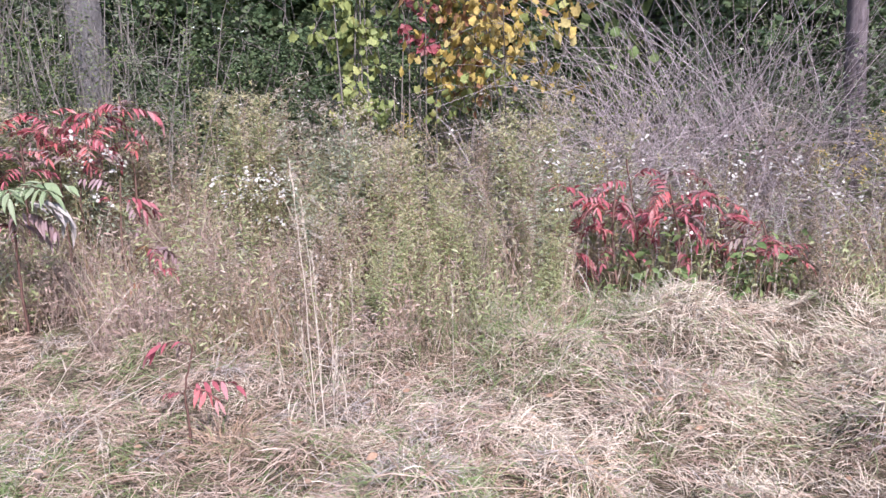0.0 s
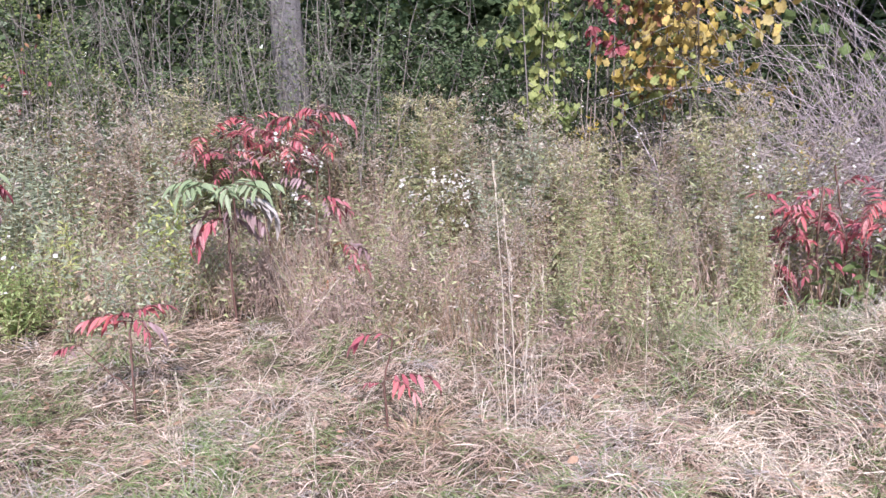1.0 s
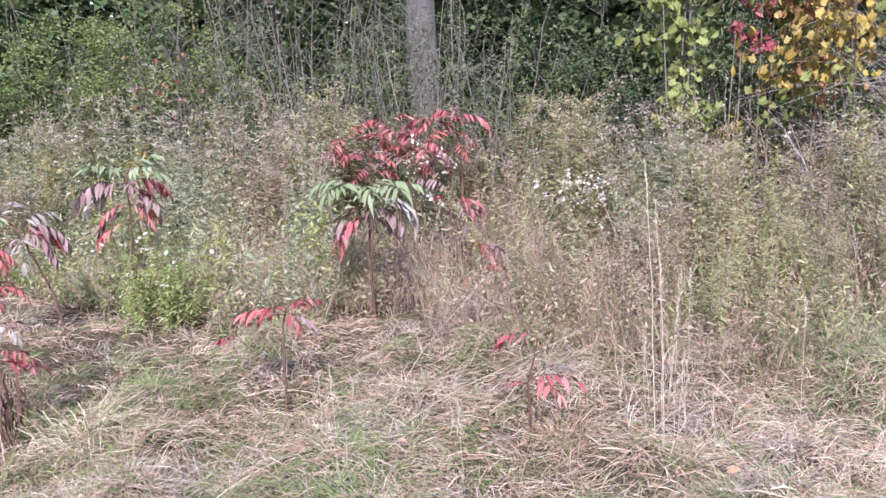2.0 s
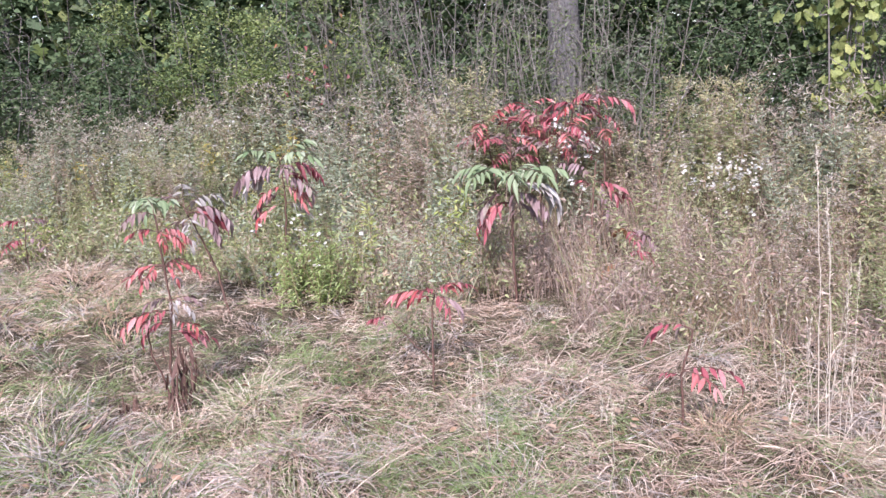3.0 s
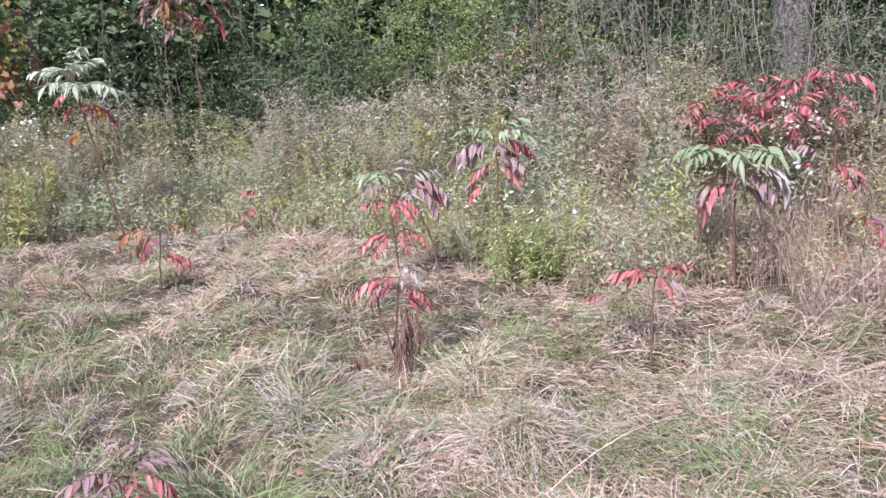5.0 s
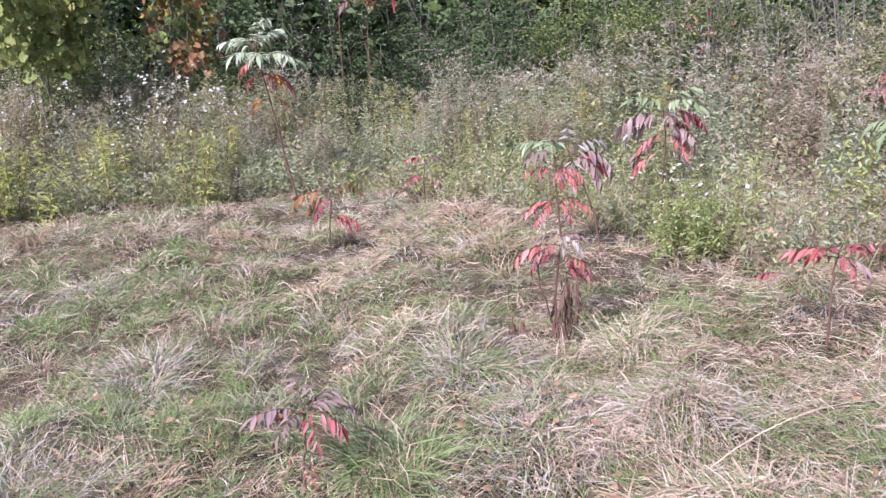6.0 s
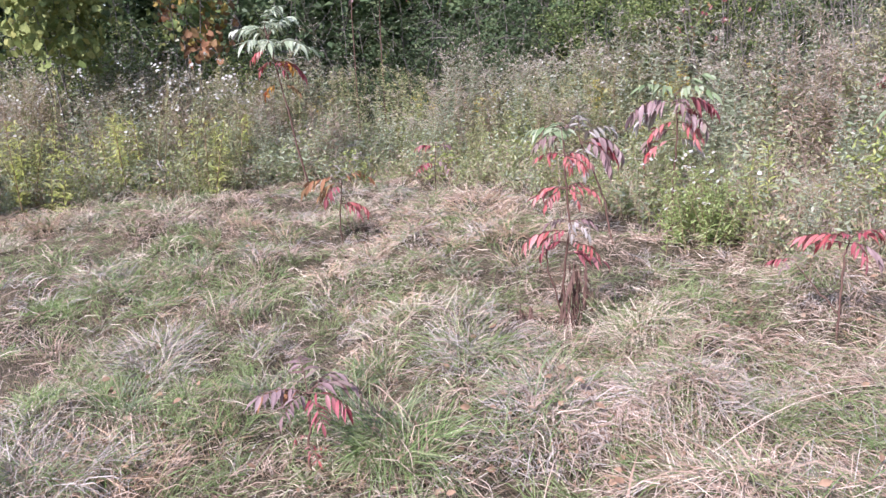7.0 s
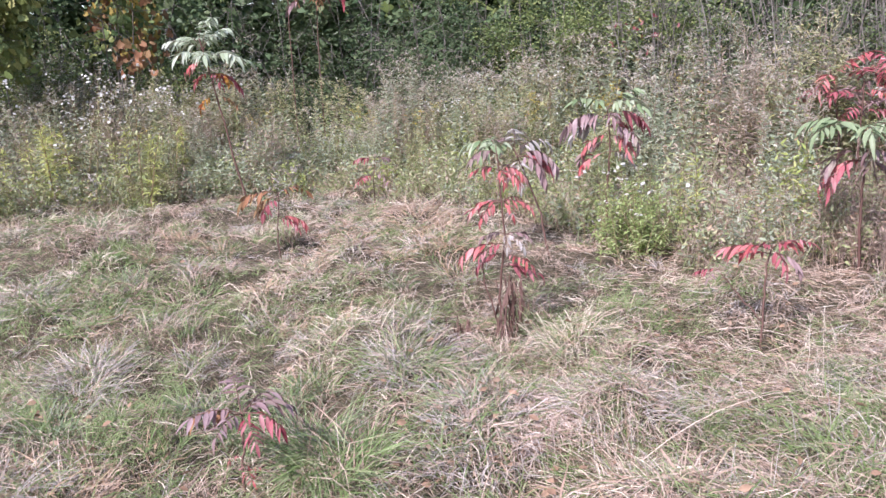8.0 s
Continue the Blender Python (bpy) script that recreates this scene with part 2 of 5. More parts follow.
# ---- building tools ----
class Soup:
    """Collects vertices and quads, with a material slot for each quad."""

    def __init__(self):
        self.v, self.f, self.m, self.n = [], [], [], 0

    def add(self, v, f, slot=0):
        self.v.append(np.asarray(v, float).reshape(-1, 3))
        self.f.append(np.asarray(f).reshape(-1, 4) + self.n)
        self.m.append(np.full(len(self.f[-1]), slot))
        self.n += len(self.v[-1])

    def mesh(self, name, mats, smooth=False):
        v, f, mi = np.concatenate(self.v), np.concatenate(self.f), np.concatenate(self.m)
        me = bpy.data.meshes.new(name)
        me.vertices.add(len(v))
        me.vertices.foreach_set("co", v.astype(np.float32).ravel())
        me.loops.add(f.size)
        me.loops.foreach_set("vertex_index", f.astype(np.int32).ravel())
        me.polygons.add(len(f))
        me.polygons.foreach_set("loop_start", np.arange(0, f.size, 4, dtype=np.int32))
        for mat in mats:
            me.materials.append(mat)
        me.polygons.foreach_set("material_index", mi.astype(np.int32))
        if smooth:
            me.polygons.foreach_set("use_smooth", np.ones(len(f), bool))
        me.update(calc_edges=True)
        return me


def part(name, soup, mats, parent=None, label="", smooth=False):
    ob = new(name, soup.mesh(name, mats if isinstance(mats, (list, tuple)) else [mats], smooth))
    if parent is not None:
        ob.parent = parent
    return tagged(ob, label)


def thing(name, label, category, at=(0, 0, 0), group="", kind=""):
    ob = new(name)
    ob.location = at
    return tagged(ob, label, category, group, kind)


def unit(a):
    return a / np.maximum(np.linalg.norm(a, axis=-1, keepdims=True), 1e-9)


def strips(P, W, side):
    """Ribbons: centre lines P (n,k,3), half widths W (n,k), side vectors (n,3)."""
    n, k = P.shape[:2]
    off = side[:, None, :] * W[:, :, None]
    V = np.stack([P - off, P + off], 2).reshape(-1, 3)
    i = (np.arange(n)[:, None] * k + np.arange(k - 1)) * 2
    return V, np.stack([i, i + 1, i + 3, i + 2], -1)


def arcs(root, yaw, elev, bend, length, k):
    """Centre lines that start at root with an elevation and bend down along their length."""
    e = elev[:, None] - bend[:, None] * (np.arange(k - 1) / max(1, k - 2))
    step = (length / (k - 1))[:, None]
    d = np.stack([np.cos(e) * np.cos(yaw)[:, None], np.cos(e) * np.sin(yaw)[:, None], np.sin(e)], -1) * step[..., None]
    return np.concatenate([root[:, None, :], root[:, None, :] + np.cumsum(d, 1)], 1)


def tube(P, R, sides=5):
    P = np.asarray(P, float)
    R = np.broadcast_to(np.asarray(R, float), (len(P),))
    T = unit(np.gradient(P, axis=0))
    ref = np.array([1.0, 0.13, 0]) if abs(T[:, 2]).mean() > 0.6 else np.array([0.05, 0.1, 1.0])
    A = unit(np.cross(T, ref))
    B = np.cross(T, A)
    a = np.arange(sides) * 2 * np.pi / sides
    V = P[:, None] + R[:, None, None] * (np.cos(a)[None, :, None] * A[:, None] + np.sin(a)[None, :, None] * B[:, None])
    i = np.arange(len(P) - 1)[:, None] * sides
    j, j2 = np.arange(sides), (np.arange(sides) + 1) % sides
    return V.reshape(-1, 3), np.stack([i + j, i + j2, i + sides + j2, i + sides + j], -1).reshape(-1, 4)


def leaf_form(widths, fold=0.25, droop=0.0):
    """A leaf one long along +y: left edge, midrib, right edge at each station."""
    k = len(widths)
    y = np.linspace(0, 1, k)
    w = np.array(widths)
    z = -droop * y ** 2
    V = np.stack([np.stack([-w, y, z + w * fold], -1), np.stack([0 * w, y, z], -1), np.stack([w, y, z + w * fold], -1)], 1).reshape(-1, 3)
    F = []
    for i in range(k - 1):
        for s in (0, 1):
            a = i * 3 + s
            F.append((a, a + 1, a + 4, a + 3))
    return V, np.array(F)


def lobed_form(lobes=5):
    """A lobed vine or maple leaf, one long, as a fan of quads round its stalk."""
    a = np.linspace(-2.5, 2.5, 2 * lobes * 2 + 1)
    r = 0.36 + 0.2 * np.abs(np.cos(a * lobes / 5.2 * 1.05)) ** 1.5 + 0.06 * np.cos(a * 9)
    edge = np.stack([np.sin(a) * r, 0.42 + np.cos(a) * r * 1.02, 0.1 * np.abs(np.sin(a)) - 0.12 * r * np.cos(a)], -1)
    V = np.concatenate([[(0, 0.2, 0)], edge])
    F = [(0, i, i + 1, i + 2) for i in range(1, len(edge) - 1, 2)]
    return V, np.array(F)


OVATE = leaf_form([0.03, 0.27, 0.24, 0.01], 0.3, 0.15)
SLIM = leaf_form([0.02, 0.075, 0.005], 0.4, 0.25)
LEAFLET = leaf_form([0.03, 0.1, 0.135, 0.12, 0.065, 0.004], 0.3, 0.3)
NARROW = leaf_form([0.03, 0.1, 0.12, 0.1, 0.05, 0.004], 0.35, 0.25)
LOBED = lobed_form()
KITE = (np.array([(0, 0, 0), (0.3, 0.42, 0.1), (0, 1, -0.12), (-0.3, 0.42, 0.1)], float), np.array([(0, 1, 2, 3)]))
THIN = (np.array([(0, 0, 0), (0.1, 0.4, 0.05), (0, 1, -0.2), (-0.1, 0.4, 0.05)], float), np.array([(0, 1, 2, 3)]))
LEAFY = (np.array([(0, 0, 0), (0.15, 0.4, 0.05), (0, 1, -0.25), (-0.15, 0.4, 0.05)], float), np.array([(0, 1, 2, 3)]))
STAR = (np.array([(np.cos(i * 0.785) * (0.5 if i % 2 else 0.42), np.sin(i * 0.785) * (0.5 if i % 2 else 0.42), 0.05 * (i % 2)) for i in range(8)] + [(0, 0, -0.08)]),
        np.array([(8, 0, 1, 2), (8, 2, 3, 4), (8, 4, 5, 6), (8, 6, 7, 0)]))


def scatter(form, at, way, up, size):
    """Copies of a leaf form at each place, its length along way, its face towards up."""
    V, F = form
    n = len(at)
    y = unit(way)
    x = unit(np.cross(y, up))
    z = np.cross(x, y)
    size = np.broadcast_to(np.asarray(size, float), (n,))
    W = at[:, None] + size[:, None, None] * (V[None, :, :1] * x[:, None] + V[None, :, 1:2] * y[:, None] + V[None, :, 2:] * z[:, None])
    return W.reshape(-1, 3), (F[None] + (np.arange(n) * len(V))[:, None, None]).reshape(-1, 4)


def rand_way(n, zlow=-1.0, zhigh=1.0, r=rng):
    z = r.uniform(zlow, zhigh, n)
    a = r.uniform(0, 2 * np.pi, n)
    c = np.sqrt(np.maximum(0, 1 - z * z))
    return np.stack([c * np.cos(a), c * np.sin(a), z], -1)


def wander(start, way, length, k, wobble, r, lift=0.0):
    """A crooked line: k points from start, changing its way a little at each."""
    p, d = [np.array(start, float)], np.array(way, float)
    for _ in range(k - 1):
        d = d + r.normal(0, wobble, 3) + np.array([0, 0, lift])
        d /= np.linalg.norm(d)
        p.append(p[-1] + d * length / (k - 1))
    return np.array(p)


# ---- plan: the edge of the tall weeds and of the wood, by bearing (degrees left of north) ----
BEARING = [-60, -45, -30, -20, -8, 0, 14, 28, 40, 45, 52, 59, 69, 78, 86, 100, 120]
STAND = [6.4, 6.0, 5.5, 5.3, 4.3, 4.15, 4.15, 4.6, 5.2, 6.0, 6.9, 7.8, 8.9, 9.0, 9.2, 9.5, 9.8]
WOOD = [7.8, 7.6, 7.4, 7.4, 7.6, 7.8, 8.2, 8.6, 9.2, 9.5, 9.9, 10.4, 11.0, 11.6, 12.0, 12.4, 12.8]
MOUNDS = [(-2.55, 1.6, 0.42, 0.16), (1.3, 4.35, 0.6, 0.24), (2.3, 4.7, 0.7, 0.22), (0.4, 4.0, 0.4, 0.12), (-5.9, 3.3, 0.5, 0.16), (-7.6, 1.15, 0.5, 0.14),
          (-2.6, 0.8, 0.3, 0.1), (-3.6, 1.7, 0.35, 0.1), (-4.6, 0.9, 0.5, 0.12), (-3.4, 0.4, 0.4, 0.1), (-5.6, 1.2, 0.5, 0.12), (0.1, 3.0, 0.4, 0.08), (-1.9, 2.4, 0.35, 0.08)]


def place(bearing, dist):
    b = np.radians(bearing)
    return np.stack([-np.sin(b) * dist - 0.2, np.cos(b) * dist - 0.15], -1)


def open_ground(n, near, r):
    """Random places in the open grass in front of the weeds; more of them near the path."""
    b = r.uniform(-42, 112, n)
    lim = np.interp(b, BEARING, STAND) + 0.6
    d = near + (lim - near) * r.random(n) ** np.where(b > 45, 0.9, 1.15)
    return place(b, d)


CELL, HALF = 0.05, 16.0
rh = np.random.default_rng(5)
hp = open_ground(330, 1.8, rh)
FEET = np.array([(-1.08, 2.95), (-2.37, 3.04), (-3.5, 2.3), (-4.35, 3.5), (-4.36, 4.12), (-5.89, 2.09), (-2.74, 0.5), (-8.05, 2.76), (-2.62, 4.5)])
for fx, fy in FEET:
    w = np.array([fx + 0.2, fy + 0.15])
    d = np.linalg.norm(w)
    along, across = (hp + (0.2, 0.15)) @ w / d, np.abs((hp + (0.2, 0.15)) @ np.array([-w[1], w[0]]) / d)
    hp = np.where(((along > d - 1.2) & (along < d) & (across < 0.4))[:, None], hp + 30, hp)
hp = np.where((np.linalg.norm(hp[:, None] - FEET[None], axis=-1).min(1) < 0.45)[:, None], hp + 30, hp)
HUMMOCKS = np.concatenate([hp, rh.uniform(0.08, 0.2, (330, 1)), rh.uniform(0.035, 0.12, (330, 1))], 1)


def height_field():
    ax = np.arange(-HALF, HALF + CELL / 2, CELL)
    X, Y = np.meshgrid(ax, ax, indexing="ij")
    h = 0.035 * np.sin(1.7 * X + 0.6) * np.cos(1.3 * Y - 0.4) + 0.025 * np.sin(3.9 * X - 2.1 * Y) + 0.015 * np.sin(7.1 * X + 1.0) * np.sin(6.3 * Y)
    for mx, my, r, a in MOUNDS + [(x, y, r / 0.55, a) for x, y, r, a in HUMMOCKS if x < HALF]:
        k = r * 0.55
        i0, i1 = int((mx + HALF - 4 * k) / CELL), int((mx + HALF + 4 * k) / CELL) + 1
        j0, j1 = int((my + HALF - 4 * k) / CELL), int((my + HALF + 4 * k) / CELL) + 1
        w = np.s_[max(0, i0):i1, max(0, j0):j1]
        h[w] += a * np.exp(-((X[w] - mx) ** 2 + (Y[w] - my) ** 2) / (2 * k * k))
    edge = np.clip((HALF - np.maximum(abs(X), abs(Y))) / 3, 0, 1)
    return h * edge


FIELD = height_field()


def height(x, y):
    u = np.clip((np.asarray(x, float) + HALF) / CELL, 0, len(FIELD) - 1.001)
    v = np.clip((np.asarray(y, float) + HALF) / CELL, 0, len(FIELD) - 1.001)
    i, j = u.astype(int), v.astype(int)
    u, v = u - i, v - j
    return (FIELD[i, j] * (1 - u) + FIELD[i + 1, j] * u) * (1 - v) + (FIELD[i, j + 1] * (1 - u) + FIELD[i + 1, j + 1] * u) * v


# ---- ground ----
def build_ground():
    outer = np.array([-4000, -600, -120, -50, -28, -20.0])
    ax = np.concatenate([outer, np.arange(-16, -10, 0.4), np.arange(-10, 4, 0.09), np.arange(4, 16.1, 0.4), -outer[::-1]])
    ay = np.concatenate([outer, np.arange(-16, -2, 0.4), np.arange(-2, 6, 0.09), np.arange(6, 16.1, 0.4), -outer[::-1]])
    X, Y = np.meshgrid(ax, ay, indexing="ij")
    n = len(ay)
    s = Soup()
    i = np.arange(len(ax) - 1)[:, None] * n + np.arange(n - 1)
    s.add(np.stack([X, Y, height(X, Y)], -1), np.stack([i, i + n, i + n + 1, i + 1], -1))
    g = part("ground", s, M_SOIL, smooth=True)
    tagged(g, "brown soil and thatch of an uneven autumn meadow", "ground", kind="structure")


build_ground()


# ---- grass ----
def blades(soup, root, lean, spread, elev, bend, length, width, k, r, slot=0, lift=0.0):
    n = len(root)
    width = width * np.clip(np.hypot(root[:, 0] + 0.2, root[:, 1] + 0.15) / 4.6, 0.92, 1.2)
    yaw = lean + r.normal(0, spread, n)
    P = arcs(root, yaw, elev, bend, length, k)
    floor = height(P[..., 0], P[..., 1]) + lift + r.uniform(0.004, 0.05, n)[:, None]
    P[..., 2] = np.maximum(P[..., 2], floor)
    W = width[:, None] * np.interp(np.linspace(0, 1, k), [0, 0.5, 0.85, 1], [0.9, 1, 0.6, 0.08])[None]
    side = unit(np.cross(P[:, 1] - P[:, 0], rand_way(n, 0.2, 1, r)))
    soup.add(*strips(P, W, side), slot)


def tussocks(name, label, count, per, near, mats, r, long_=(0.25, 0.5), thick=(0.0012, 0.0028), slots=None, region=None, elev=(0.5, 1.35), bend=(0.8, 2.2)):
    s = Soup()
    c = open_ground(count, near, r) if region is None else region
    count = len(c)
    root = np.repeat(c, per, 0) + r.normal(0, 0.032, (count * per, 2))
    z = height(root[:, 0], root[:, 1])
    root3 = np.concatenate([root, z[:, None]], 1)
    out = np.arctan2(root[:, 1] - np.repeat(c[:, 1], per), root[:, 0] - np.repeat(c[:, 0], per))
    lean = np.repeat(np.sin(c[:, 0] * 1.1) * 1.5 + np.cos(c[:, 1] * 1.6) * 1.2 + r.normal(0, 1.3, count), per)
    yaw = np.where(r.random(count * per) < 0.35, out, lean)
    n = count * per
    slot = r.choice(len(mats), count, p=slots)
    if len(mats) > 2:
        slot = np.where((c[:, 0] < -2.6) & (c[:, 1] < 2.2) & (r.random(count) < 0.24), 2, slot)
    if len(mats) > 2:
        slot = np.where((c[:, 0] > 0.2) & (r.random(count) < 0.65), 1, slot)
    slot = np.repeat(slot, per)
    L = r.uniform(*long_, n) * np.repeat(r.uniform(0.7, 1.2, count), per)
    e, b, w = r.uniform(*elev, n), r.uniform(*bend, n), r.uniform(*thick, n)
    west = (root[:, 0] < -2.6) & (root[:, 1] < 2.4)
    e, b, L = np.where(west, 0.4 + e * 0.7, e), np.where(west, b * 0.8, b), np.where(west, L * 0.85, L)
    for k in range(len(mats)):
        m = slot == k
        if m.any():
            blades(s, root3[m], yaw[m], 0.6, e[m], b[m], L[m], w[m], 4, r, k)
    ob = part(name, s, mats)
    return tagged(ob, label, "grass", kind="stuff")


r1 = np.random.default_rng(11)
tussocks("dry_grass", "dense matted tussocks of dry straw-coloured meadow grass", 2700, 28, 1.9, [M_STRAW, M_STRAW2, M_GREEN, M_GREY], r1, (0.07, 0.22), (0.0007, 0.002), [0.56, 0.04, 0.25, 0.15], elev=(0.5, 1.45), bend=(0.9, 2.5))


def combed(name, label, rows, r):
    """Domes of grass whose blades fall outwards and to one side. rows: x, y, radius, blades, length, material, spread."""
    mats = [M_STRAW, M_STRAW2, M_GREEN, M_GREY, M_TAN, M_DEEPGREEN, M_HAY]
    s = Soup()
    for x, y, rad, n, length, slot, elev in rows:
        length = length * (0.75 if x > 0.2 else 1.0)
        a, q = r.uniform(0, 6.28, n), np.sqrt(r.random(n)) * rad
        root = np.stack([x + np.cos(a) * q, y + np.sin(a) * q], -1)
        root = np.concatenate([root, height(root[:, 0], root[:, 1])[:, None]], 1)
        swirl = r.uniform(-0.9, 0.9)
        own = r.random(n)
        for k, m in ((int(slot), own < 0.62), (0, (own >= 0.62) & (own < 0.82)), (2, own >= 0.82)):
            q = m.sum()
            blades(s, root[m], a[m] + swirl, 0.7, r.uniform(elev * (0.75 if x < -2.6 and y < 2.4 else 0.5), elev, q), r.uniform(0.9, 2.6, q), length * r.uniform(0.35, 1.0, q), r.uniform(0.0007, 0.0019, q) * (1.35 if x < -2.2 else 1.25 if x > 0.2 else 1.0), 4, r, k)
        m = n // 6
        blades(s, root[:m], a[:m] + swirl, 1.0, r.uniform(0.6, 1.4, m), r.uniform(0.3, 1.5, m), length * r.uniform(0.4, 0.9, m), r.uniform(0.0008, 0.0018, m), 4, r, int(r.integers(0, 4)))
    return tagged(part(name, s, mats), label, "grass", kind="stuff")


rows = [(x, y, k * 1.4, 135, rh.uniform(0.16, 0.3), rh.choice(5, p=[0.26, 0.08, 0.36, 0.18, 0.12] if x < -2.6 and y < 2.2 else [0.2, 0.58, 0.1, 0.04, 0.08] if x > 0.2 else [0.45, 0.06, 0.19, 0.16, 0.14]), rh.uniform(0.7, 1.3)) for x, y, k, a in HUMMOCKS if x < HALF]
rows += [(-2.6, 0.78, 0.16, 420, 0.42, 2, 1.35), (-2.57, 1.63, 0.32, 3000, 0.17, 6, 0.6), (-2.45, 1.55, 0.26, 1500, 0.18, 6, 0.8), (-2.4, 1.3, 0.2, 420, 0.26, 3, 1.3), (-2.15, 1.75, 0.2, 420, 0.26, 3, 1.3), (-1.95, 1.5, 0.2, 380, 0.24, 2, 1.3), (-3.3, 1.65, 0.24, 520, 0.3, 3, 1.3), (-2.85, 0.82, 0.14, 300, 0.4, 5, 1.5), (-3.41, -0.34, 0.16, 300, 0.3, 3, 1.4), (-4.28, 0.32, 0.18, 320, 0.3, 3, 1.4), (-5.62, 0.45, 0.3, 420, 0.26, 2, 1.3), (-4.14, 0.26, 0.2, 320, 0.36, 3, 1.2), (-3.23, -0.31, 0.2, 320, 0.34, 3, 1.2),
         (-3.12, -0.06, 0.2, 300, 0.34, 4, 1.1), (-3.13, 1.53, 0.22, 350, 0.34, 3, 1.1), (-5.91, 0.32, 0.2, 260, 0.3, 3, 1.1), (-5.08, 1.02, 0.22, 280, 0.32, 2, 1.2), (-2.11, 2.13, 0.22, 350, 0.34, 3, 1.0),
         (-5.62, 3.23, 0.25, 320, 0.36, 4, 1.2), (-7.4, 1.07, 0.3, 320, 0.4, 0, 1.0), (-3.26, 1.5, 0.2, 300, 0.34, 2, 1.1), (-3.0, 2.38, 0.2, 320, 0.4, 1, 1.2), (-1.48, 2.19, 0.2, 320, 0.32, 2, 1.2),
         (1.06, 3.55, 0.3, 500, 0.42, 0, 1.1), (1.75, 4.02, 0.3, 500, 0.42, 1, 1.1), (-0.24, 3.12, 0.22, 350, 0.34, 1, 1.0), (0.41, 3.87, 0.3, 420, 0.42, 2, 1.4), (-0.93, 3.02, 0.12, 260, 0.3, 4, 1.5), (1.53, 3.11, 0.25, 400, 0.38, 0, 1.0),
         (2.4, 4.4, 0.3, 500, 0.42, 1, 1.1), (1.2, 4.3, 0.3, 500, 0.45, 1, 1.1), (-6.1, 3.6, 0.3, 320, 0.36, 0, 1.2), (0.1, 4.25, 0.25, 300, 0.5, 2, 1.55), (0.5, 4.3, 0.25, 300, 0.55, 4, 1.55), (0.85, 4.5, 0.25, 300, 0.55, 2, 1.55), (-0.3, 4.25, 0.25, 300, 0.45, 0, 1.55), (1.5, 3.5, 0.28, 380, 0.34, 1, 1.0), (1.9, 3.6, 0.28, 380, 0.36, 0, 1.1), (1.3, 3.15, 0.25, 340, 0.32, 1, 1.0), (1.85, 3.2, 0.28, 380, 0.34, 1, 1.0), (2.2, 4.0, 0.3, 380, 0.38, 0, 1.1), (2.3, 3.6, 0.28, 340, 0.34, 1, 1.0), (0.9, 3.2, 0.25, 320, 0.3, 0, 1.0)]
for i in range(190):
    wx, wy = place(rh.uniform(50, 104), rh.uniform(2.3, 6.5) if i < 110 else rh.uniform(5.5, 9.2))
    if np.linalg.norm(FEET - (wx, wy), axis=1).min() > 0.35:
        rows.append((wx, wy, rh.uniform(0.07, 0.15), 110, rh.uniform(0.16, 0.32), rh.choice(6, p=[0.16, 0.1, 0.1, 0.16, 0.26, 0.22]), 1.5))
for i in range(70):
    b = rh.uniform(58, 98)
    wx, wy = place(b, np.interp(b, BEARING, STAND) - rh.uniform(0.0, 1.7))
    rows.append((wx, wy, rh.uniform(0.12, 0.22), 100, rh.uniform(0.16, 0.28), rh.choice(6, p=[0.3, 0.24, 0.1, 0.12, 0.16, 0.08]), 1.3))
around = FEET[[1, 2, 5, 6]]
for i in range(140):
    fx, fy = around[i % 4] * rh.uniform(0.72, 1.05) + rh.normal(0, 0.27, 2)
    rows.append((fx, fy, 0.12, 70, rh.uniform(0.1, 0.17), rh.choice(5, p=[0.42, 0.2, 0.2, 0.08, 0.1]), 1.2))
combed("tufted_grass", "domed tufts of dry, grey and green meadow grass", rows, rh)


def thatch(n, r):
    """Fallen blades that lie criss-cross on the ground."""
    s = Soup()
    p = open_ground(n, 1.8, r)
    root = np.concatenate([p, height(p[:, 0], p[:, 1])[:, None] + r.uniform(0.01, 0.07, n)[:, None]], 1)
    slot = r.choice(3, n, p=[0.66, 0.16, 0.18])
    for k in range(3):
        m = slot == k
        q = m.sum()
        blades(s, root[m], np.sin(p[m, 0] * 2.3) * 2 + np.cos(p[m, 1] * 2.9) * 2, 1.3, r.uniform(-0.1, 0.35, q), r.uniform(0.2, 0.9, q), r.uniform(0.04, 0.18, q), r.uniform(0.0008, 0.0021, q), 3, r, k)
    return tagged(part("fallen_grass", s, [M_STRAW, M_STRAW2, M_DRYLEAF]), "pale fallen grass blades lying over the ground", "grass", kind="stuff")


def fallen_straws(n, r):
    """Long single straws that lie bent across the tufts."""
    s = Soup()
    p = open_ground(n, 1.9, r)
    z = height(p[:, 0], p[:, 1]) + r.uniform(0.04, 0.14, n)
    P = arcs(np.concatenate([p, z[:, None]], 1), r.uniform(0, 6.28, n), r.uniform(0.1, 0.6, n), r.uniform(0.3, 1.2, n), r.uniform(0.3, 0.75, n), 7)
    P[..., 2] = np.maximum(P[..., 2], height(P[..., 0], P[..., 1]) + 0.05)
    W = np.tile(np.linspace(0.0022, 0.0008, 7), (n, 1))
    s.add(*strips(P, W * 0.75, unit(np.cross(P[:, 1] - P[:, 0], rand_way(n, 0.4, 1, r)))))
    return tagged(part("fallen_straw", s, M_STRAW), "long pale straws lying bent over the tufts", "grass", kind="stuff")


fallen_straws(220, np.random.default_rng(16))
thatch(30000, np.random.default_rng(12))


